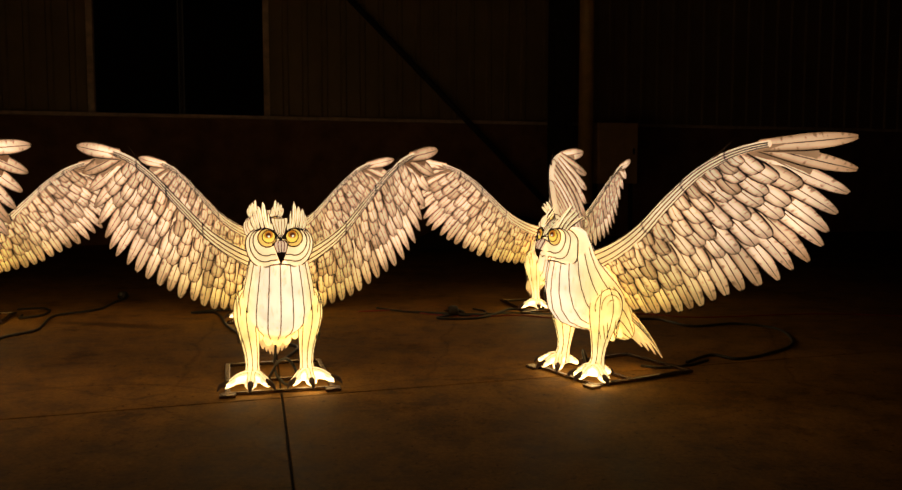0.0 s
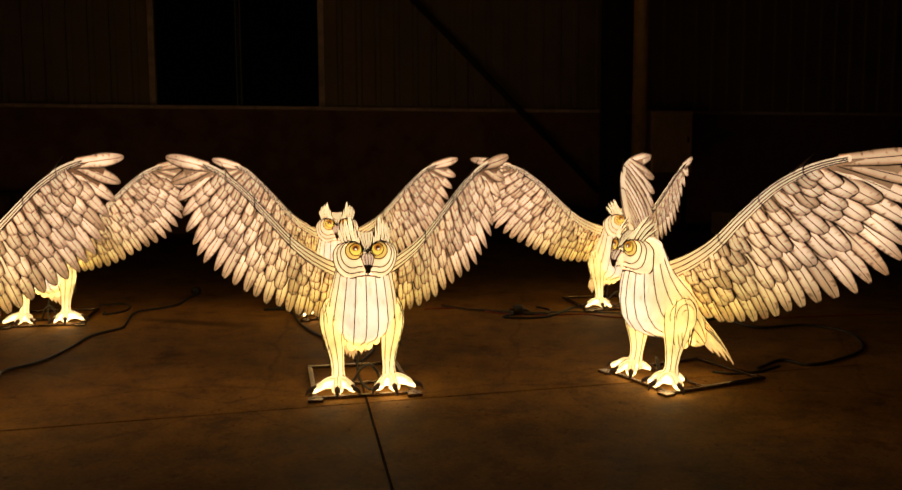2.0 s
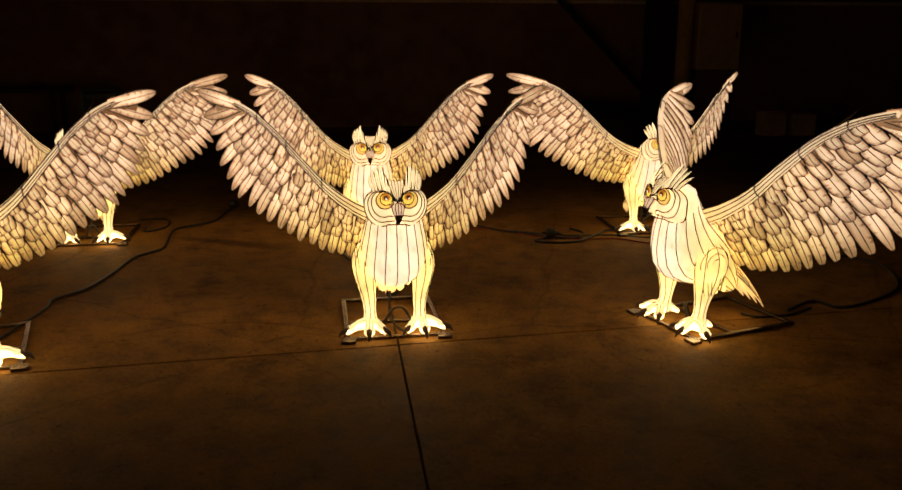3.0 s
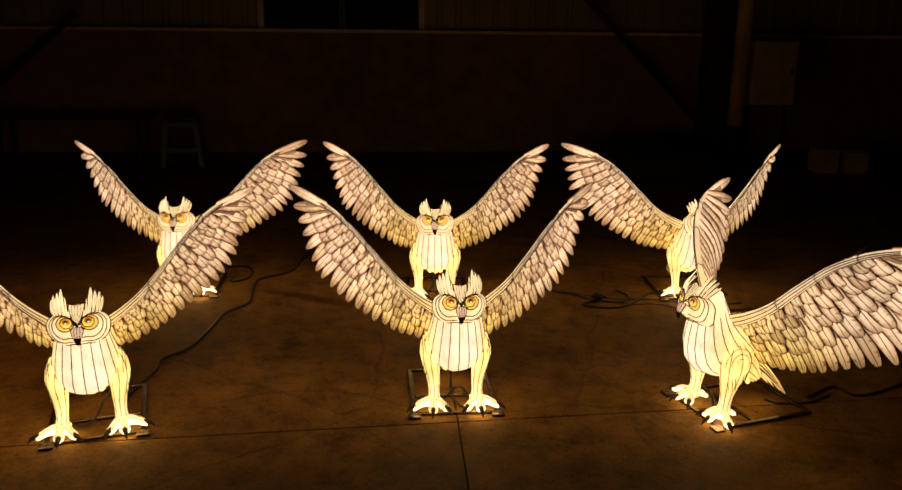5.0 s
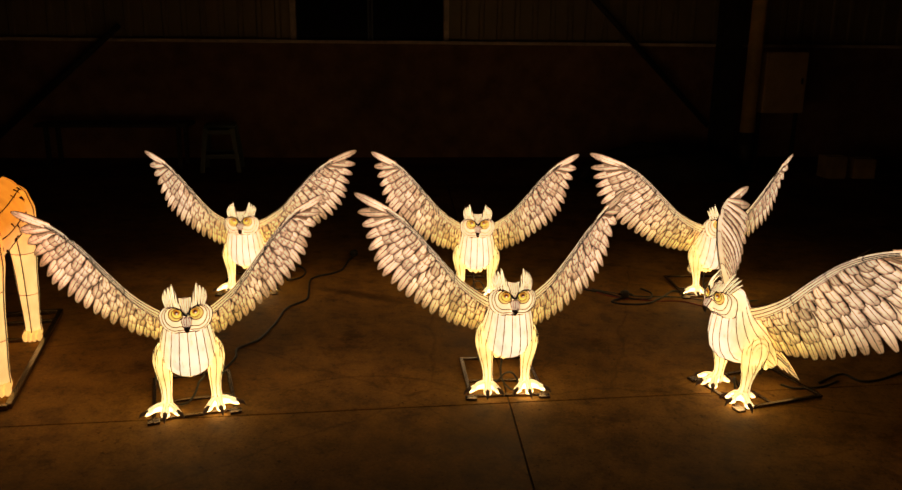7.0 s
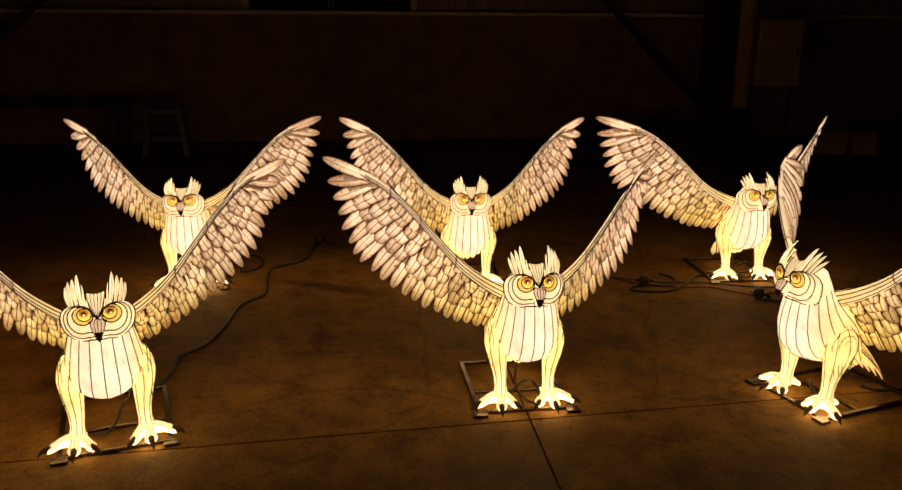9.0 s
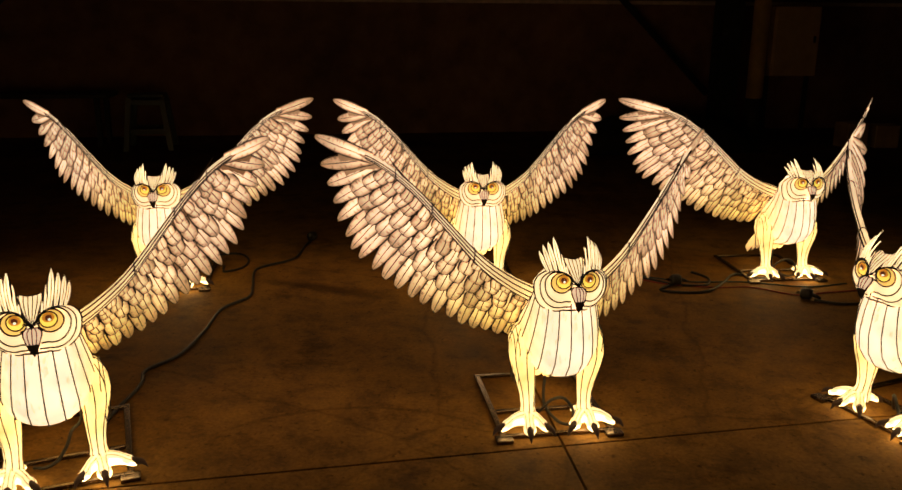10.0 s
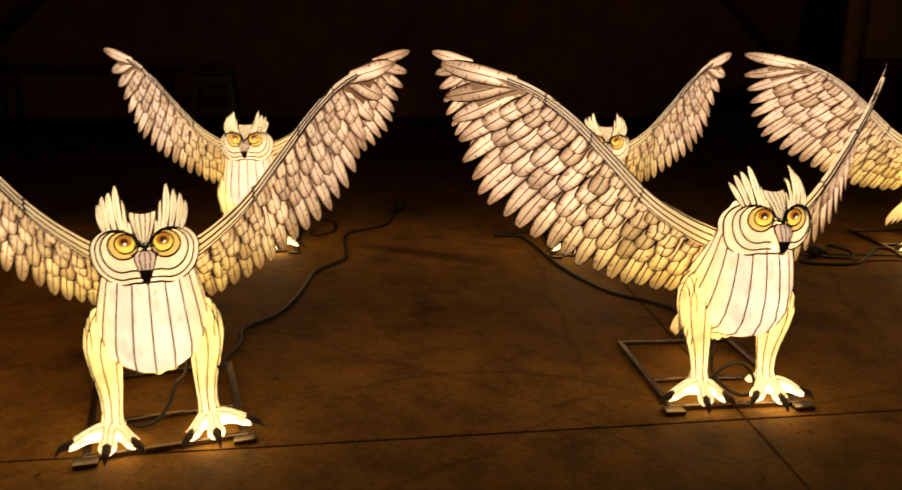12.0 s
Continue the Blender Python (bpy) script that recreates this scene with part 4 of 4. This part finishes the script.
Z0, ZW, ZT = 1.286, 3.1, 5.5
siding("wall_siding", -9, -1.30, Z0, ZW)
siding("wall_siding_mid", 0.43, 3.30, Z0, ZW)
siding("wall_siding_far", 3.30, 11.0, Z0, ZW)
siding("wall_siding_top", -9, 11.0, ZW, ZT)
for n, (x0, x1) in enumerate(((-1.30, 0.43),)):
    win = empty("window_1")
    hall(win)
    tagged(win, "dark unlit window in a steel frame above the sill", "window", kind="structure")
    for size, at in (((0.06, 0.10, ZW - Z0), (x0 + 0.03, WALL_Y + 0.09, (Z0 + ZW) / 2)), ((0.06, 0.10, ZW - Z0), (x1 - 0.03, WALL_Y + 0.09, (Z0 + ZW) / 2)),
                     ((0.03, 0.06, ZW - Z0), ((x0 + x1) / 2, WALL_Y + 0.13, (Z0 + ZW) / 2))):
        b = bmesh.new()
        box(b, size, at, None, 0.004)
        part("window_frame", b, SILL if size[0] > 0.05 else DARK_STEEL, win, "", False)
    for k in (0, 1):
        b = bmesh.new()
        half = (x1 - x0) / 2
        box(b, (half - 0.06, 0.006, ZW - Z0), (x0 + half * (k + 0.5), WALL_Y + 0.15, (Z0 + ZW) / 2))
        part("pane", b, GLASS, win, "", False)
wall_block("wall_west", (0.24, 20, ZT), (-9.12, 2.5, ZT / 2), PLASTER, "plain plastered side wall of the hall")
wall_block("wall_east", (0.24, 20, ZT), (11.12, 2.5, ZT / 2), PLASTER, "plain plastered side wall of the hall")
wall_block("wall_south", (20.4, 0.24, ZT), (1, -7.12, ZT / 2), PLASTER, "plain plastered wall of the hall")
cb = bmesh.new()
box(cb, (20.6, 16.2, 0.08), (1, 0.85, ZT + 0.05))
tagged(hall(obj("ceiling", cb, CEILING, smooth=False)), "dark sheet roof of the hall", "ceiling", kind="structure")


def h_column(x, y):
    col = empty("steel_column")
    col.matrix_basis = HALL @ pose(x, y, 0)
    for size, at in (((0.20, 0.012, ZT), (0, -0.10, ZT / 2)), ((0.20, 0.012, ZT), (0, 0.10, ZT / 2)), ((0.010, 0.188, ZT), (0, 0, ZT / 2)), ((0.30, 0.30, 0.02), (0, 0, 0.011))):
        b = bmesh.new()
        box(b, size, at)
        part("flange" if size[1] < 0.05 else "web" if size[0] < 0.05 else "base_plate", b, DARK_STEEL, col, "", False)
    return tagged(col, "dark steel column standing before the wall", "column")


h_column(3.42, 8.10)


def brace(p, q):
    b = bmesh.new()
    tube(b, [p, q], 0.032, 8)
    return tagged(obj("diagonal_brace", b, DARK_STEEL), "dark diagonal steel brace along the wall", "brace")


brace((-1.85, 8.45, 2.92), (0.62, 8.90, 0.39))
brace((-5.50, 7.05, 1.42), (-6.85, 6.60, 0.20))

# pole with a darker painted foot
pole = empty("pole", pose(0.975, 8.33, 0))
b = bmesh.new()
tube(b, [(0, 0, 0.40), (0, 0, ZT)], 0.074, 18)
part("shaft", b, POLE, pole)
b = bmesh.new()
tube(b, [(0, 0, 0.002), (0, 0, 0.40)], 0.078, 18)
part("foot", b, DARK_STEEL, pole, "dark painted foot of the pole")
tagged(pole, "ochre painted steel pole with a dark foot", "pole")

# wall cabinet beside the pole, on two legs
cab = empty("electrical_cabinet", HALL @ pose(3.86, 7.62, 0))
b = bmesh.new()
box(b, (0.45, 0.16, 0.62), (0, 0.08, 0.91), None, 0.006)
body = part("cabinet_body", b, CABINET, cab, "", False)
b = bmesh.new()
box(b, (0.42, 0.012, 0.59), (0, -0.007, 0.91), None, 0.003)
door = part("cabinet_door", b, CABINET, cab, "", False)
b = bmesh.new()
box(b, (0.02, 0.014, 0.06), (0.17, -0.019, 0.93), None, 0.003)
part("handle", b, DARK_STEEL, door, "dark turning handle", False)
for x in (-0.2, 0.2):
    b = bmesh.new()
    box(b, (0.035, 0.035, 0.60), (x, 0.10, 0.30), None, 0.002)
    part("leg", b, DARK_STEEL, cab, "", False)
tagged(cab, "tan sheet-steel cabinet on dark legs beside the pole", "cabinet")


# ---------------------------------------------------------------- cables and plugs
def cable(name, pts, r, mat, label, n=60, group="floor cables"):
    b = bmesh.new()
    tube(b, spline([(x, y, r + z) for x, y, z in [(p + (0.0,)) if len(p) == 2 else p for p in pts]], n), r, 7)
    return tagged(obj(name, b, mat), label, "cable", group)


def plug(x, y, turn, label, pitch=0.0):
    e = empty("plug", pose(x, y, 0.0, 0, 0, turn))
    b = bmesh.new()
    tube(b, [(0, 0, 0.025), (0.008, 0, 0.025), (0.035, 0, 0.025), (0.042, 0, 0.025)], lambda t: 0.017 + 0.007 * math.sin(math.pi * t), 12)
    part("plug_body", b, RUBBER, e)
    b = bmesh.new()
    tube(b, [(0.040, 0, 0.025), (0.060, 0, 0.020), (0.075, 0, 0.014)], lambda t: 0.009 - 0.004 * t, 10)
    part("strain_relief", b, RUBBER, e)
    for dy in (-0.008, 0.008):
        b = bmesh.new()
        box(b, (0.018, 0.002, 0.006), (-0.014 + 0.006, dy, 0.025))
        part("pin", b, STEEL, e, "", False)
    return tagged(e, label, "plug", "plugs")


cable("power_cable", [(-1.70, 2.02), (-1.72, 2.15), (-1.74, 2.30), (-1.78, 2.40), (-1.74, 2.53), (-1.76, 2.75), (-1.80, 2.97), (-1.76, 3.12), (-1.80, 3.25), (-1.88, 3.48), (-1.80, 3.62), (-1.78, 3.72), (-1.81, 3.90), (-1.81, 3.98)], 0.0055, RUBBER, "long black rubber cable winding over the floor", 90)
plug(-1.815, 3.985, 85, "black rubber plug at the end of a floor cable")
cable("power_cable", [(-2.04, 3.50), (-2.00, 3.42), (-1.95, 3.50), (-1.98, 3.62), (-2.06, 3.70), (-2.16, 3.66)], 0.005, RUBBER, "short black cable curled behind an owl", 40)
cable("power_cable", [(-0.62, 2.62), (-0.62, 2.84), (-0.71, 2.92), (-0.82, 2.98), (-0.94, 3.13), (-1.04, 3.30), (-1.13, 3.50), (-1.21, 3.62), (-1.30, 3.60), (-1.18, 3.70), (-1.02, 3.72)], 0.0055, RUBBER, "black rubber cable running back between two owls", 80)
cable("power_cable", [(-0.115, 3.60), (-0.21, 3.66), (-0.34, 3.70), (-0.48, 3.80)], 0.005, RUBBER, "black rubber cable tangled near the plugs")
cable("power_cable", [(-0.10, 3.62), (-0.17, 3.52), (-0.08, 3.50), (0.02, 3.54), (0.10, 3.68), (0.16, 3.80), (0.26, 3.76), (0.33, 3.84)], 0.0055, RUBBER, "black rubber cable winding to the owl's stand")
cable("power_cable", [(-0.02, 3.80), (0.04, 3.72), (0.02, 3.62), (-0.06, 3.60), (-0.11, 3.62)], 0.005, RUBBER, "black cable loop beside the plug")
plug(-0.125, 3.60, 20, "black rubber plug lying among tangled cables")
cable("power_cable", [(0.41, 3.50), (0.50, 3.47), (0.62, 3.50), (0.78, 3.55), (0.90, 3.38), (1.10, 3.45), (1.23, 3.32), (1.18, 3.02), (1.02, 2.82), (0.90, 2.74), (0.83, 2.80), (0.72, 2.68)], 0.0055, RUBBER, "black rubber cable sweeping round beside an owl", 90)
plug(0.365, 3.525, -25, "black rubber plug near an owl's stand")
cable("red_cable", [(-0.55, 3.70), (-0.36, 3.74), (-0.18, 3.62), (0.05, 3.60), (0.20, 3.63), (0.36, 3.56), (0.52, 3.63), (0.75, 3.70), (1.00, 3.62), (1.6, 3.75), (2.3, 3.62)], 0.0028, RED_WIRE, "thin red wire trailing over the floor", 80)
cable("blue_cable", [(-0.30, 3.72), (-0.05, 3.66), (0.18, 3.70), (0.42, 3.68), (0.60, 3.76)], 0.0028, TEAL_WIRE, "thin dull blue wire trailing over the floor", 50)
cable("power_cable", [(0.56, 2.62), (0.62, 2.60), (0.72, 2.64), (0.80, 2.72)], 0.0045, RUBBER, "black cable leaving the owl's stand", 30)


# ---------------------------------------------------------------- orange cat lantern
def cat_lantern(m):
    """Local axes: it looks along -y; origin on the floor under its chest."""
    cat = empty("cat_lantern", m)
    bm = bmesh.new()
    rows = [(-0.17, 0.62, 0.02, 0.03), (-0.14, 0.62, 0.075, 0.10), (-0.06, 0.62, 0.115, 0.145), (0.06, 0.61, 0.13, 0.16), (0.22, 0.60, 0.13, 0.145), (0.40, 0.61, 0.13, 0.145), (0.56, 0.625, 0.13, 0.155), (0.68, 0.63, 0.105, 0.13), (0.75, 0.63, 0.06, 0.08), (0.78, 0.63, 0.015, 0.02)]
    rings = [[Vector((rx * math.cos(2 * math.pi * k / 20), y, z + rz * math.sin(2 * math.pi * k / 20))) for k in range(20)] for y, z, rx, rz in rows]
    loft(bm, rings, 0)
    bmesh.ops.recalc_face_normals(bm, faces=bm.faces)
    torso = part("body", bm, CAT_ORANGE, cat, "orange lit silk body with brushed black strokes")
    for k in range(0, 20, 2):
        b = bmesh.new()
        tube(b, spline([Vector((0, rows[i][0], rows[i][1])) + (r[k] - Vector((0, rows[i][0], rows[i][1]))) * 1.01 for i, r in enumerate(rings)], 26), 0.0028, 5)
        part("wire", b, WIRE, torso)
    rnd = random.Random(3)
    for _ in range(46):
        y = rnd.uniform(-0.08, 0.62)
        a = rnd.uniform(-0.9, 1.9)
        k = min(range(len(rows) - 1), key=lambda i: abs(rows[i][0] - y))
        z0, rx, rz = rows[k][1], rows[k][2], rows[k][3]
        for side in (-1, 1):
            b = bmesh.new()
            p = Vector((side * rx * math.cos(a), y, z0 + rz * math.sin(a)))
            q = Vector((side * rx * math.cos(a - 0.18), y + 0.035, z0 + rz * math.sin(a - 0.18)))
            tube(b, [p * 1.0 + Vector((side * 0.002, 0, 0.002)), (p + q) / 2 + Vector((side * 0.004, 0, 0.002)), q + Vector((side * 0.002, 0, 0.001))], lambda t: 0.0035 * (1 - t) + 0.0008, 5)
            part("stroke", b, WIRE, torso)
    for lx, ly, lean in ((0.085, 0.0, 0.0), (-0.085, 0.05, 0.0), (0.085, 0.60, 0.0), (-0.085, 0.55, 0.0)):
        b = bmesh.new()
        legrows = [(0.725, 0.018, 0.03), (0.70, 0.042, 0.07), (0.63, 0.066, 0.105), (0.53, 0.068, 0.095), (0.43, 0.055, 0.064), (0.33, 0.047, 0.050), (0.235, 0.043, 0.045), (0.15, 0.037, 0.039), (0.09, 0.035, 0.036), (0.055, 0.036, 0.040)]
        rr = [ellipse((lx, ly, z), rx, ry, 14) for z, rx, ry in legrows]
        loft(b, rr, 0)
        leg = part("leg", b, CAT_LEG, cat, "cream lit silk leg with wire seams")
        for k in range(0, 14, 3):
            b = bmesh.new()
            tube(b, [Vector((lx, ly, legrows[i][0])) + (r[k] - Vector((lx, ly, legrows[i][0]))) * 1.02 for i, r in enumerate(rr)], 0.0026, 5)
            part("wire", b, WIRE, leg)
        for i in (4, 6):
            b = bmesh.new()
            tube(b, [Vector((lx, ly, legrows[i][0])) + (q - Vector((lx, ly, legrows[i][0]))) * 1.03 for q in rr[i]], 0.0016, 5, 0, True)
            part("wire", b, WIRE, leg)
        for t in range(4):
            b = bmesh.new()
            x = lx + (t - 1.5) * 0.019
            bmesh.ops.create_uvsphere(b, u_segments=10, v_segments=8, radius=1, matrix=Matrix.Translation((x, ly - 0.034 - 0.006 * (t in (1, 2)), 0.036)) @ Matrix.Diagonal((0.0125, 0.032, 0.024, 1)))
            part("toe", b, CAT_PAW, leg, "amber lit toe")
        b = bmesh.new()
        bmesh.ops.create_uvsphere(b, u_segments=12, v_segments=8, radius=1, matrix=Matrix.Translation((lx, ly, 0.048)) @ Matrix.Diagonal((0.040, 0.044, 0.034, 1)))
        part("paw", b, CAT_PAW, leg, "amber lit paw")
    stand = None
    w, y0, y1 = 0.135, -0.14, 0.98
    for size, at in (((2 * w, 0.022, 0.022), (0, y0, 0.0115)), ((2 * w, 0.022, 0.022), (0, y1, 0.0115)), ((0.022, y1 - y0, 0.022), (-w, (y0 + y1) / 2, 0.0115)), ((0.022, y1 - y0, 0.022), (w, (y0 + y1) / 2, 0.0115)),
                     ((2 * w, 0.018, 0.018), (0, 0.0, 0.0105)), ((2 * w, 0.018, 0.018), (0, 0.60, 0.0105)), ((2 * w, 0.018, 0.018), (0, 0.84, 0.0105))):
        b = bmesh.new()
        box(b, size, at, None, 0.002)
        if stand is None:
            stand = part("stand", b, STEEL, cat, "flat frame of dark square steel tube", False)
        else:
            part("stand_bar", b, STEEL, stand, "", False)
    return tagged(cat, "lit orange cat lantern with cream legs on a steel frame", "lantern")


cat_lantern(pose(-2.515, 1.690, 0, 0, 0, 29))


# ---------------------------------------------------------------- things along the back wall
def stool(m):
    st = empty("stool", m)
    b = bmesh.new()
    box(b, (0.29, 0.29, 0.03), (0, 0, 0.455), None, 0.012)
    part("seat", b, STOOL, st)
    for sx in (-1, 1):
        for sy in (-1, 1):
            b = bmesh.new()
            loft(b, [[Vector((sx * (0.13 + 0.05 * (1 - z / 0.44)) + dx * 0.022, sy * (0.13 + 0.05 * (1 - z / 0.44)) + dy * 0.022, z)) for dx, dy in ((-1, -1), (1, -1), (1, 1), (-1, 1))] for z in (0.002, 0.22, 0.44)], 0)
            part("leg", b, STOOL, st, "", False)
    for z, r in ((0.16, 0.158), (0.40, 0.135)):
        for a in range(4):
            b = bmesh.new()
            t = Matrix.Rotation(a * math.pi / 2, 4, "Z")
            box(b, (2 * r - 0.04, 0.012, 0.045), tuple(t @ Vector((0, r, z))), t, 0.003)
            part("rail", b, STOOL, st, "", False)
    return tagged(st, "pale green plastic stool with four splayed legs", "stool")


stool(pose(-4.23, 6.75, 0, 0, 0, 22))


def carton(x, y, turn, size):
    e = empty("carton", pose(x, y, 0, 0, 0, turn))
    w, d, h = size
    b = bmesh.new()
    box(b, (w, d, h), (0, 0, h / 2 + 0.001), None, 0.006)
    part("carton_body", b, CARD, e, "", False)
    b = bmesh.new()
    box(b, (w + 0.002, 0.05, 0.003), (0, 0, h + 0.003))
    part("tape", b, SILL, e, "pale packing tape", False)
    return tagged(e, "closed brown cardboard carton by the wall", "carton", "cartons")


carton(1.80, 8.12, 20, (0.20, 0.20, 0.22))
carton(2.08, 8.20, 14, (0.22, 0.20, 0.20))


def heap(x, y, turn, size, seed, label):
    b = bmesh.new()
    bmesh.ops.create_grid(b, x_segments=28, y_segments=16, size=0.5)
    for v in b.verts:
        r = math.hypot(v.co.x * 2, v.co.y * 2)
        f = max(0.0, 1 - r ** 2.2)
        n = noise.noise(Vector((v.co.x * 4 + seed, v.co.y * 4, seed))) * 0.35 + noise.noise(Vector((v.co.x * 11, v.co.y * 11 + seed, 1))) * 0.14
        v.co = Vector((v.co.x * size[0], v.co.y * size[1], 0.003 + size[2] * f ** 0.6 * (0.8 + n)))
    ob = obj("tarpaulin", b, JUNK)
    ob.matrix_basis = pose(x, y, 0, 0, 0, turn)
    return tagged(ob, label, "tarpaulin")


heap(0.10, 7.70, 18, (1.7, 0.8, 0.34), 2.0, "dark crumpled tarpaulin lying by the wall")


def bench(x, y, turn):
    e = empty("bench", pose(x, y, 0, 0, 0, turn))
    b = bmesh.new()
    box(b, (1.5, 0.40, 0.035), (0, 0, 0.44), None, 0.004)
    part("seat", b, DARK_STEEL, e, "", False)
    for sx in (-0.65, 0.65):
        for sy in (-0.15, 0.15):
            b = bmesh.new()
            box(b, (0.04, 0.04, 0.424), (sx, sy, 0.212), None, 0.003)
            part("leg", b, DARK_STEEL, e, "", False)
    return tagged(e, "dark low bench standing before the wall", "bench")


bench(-5.35, 6.65, 18)
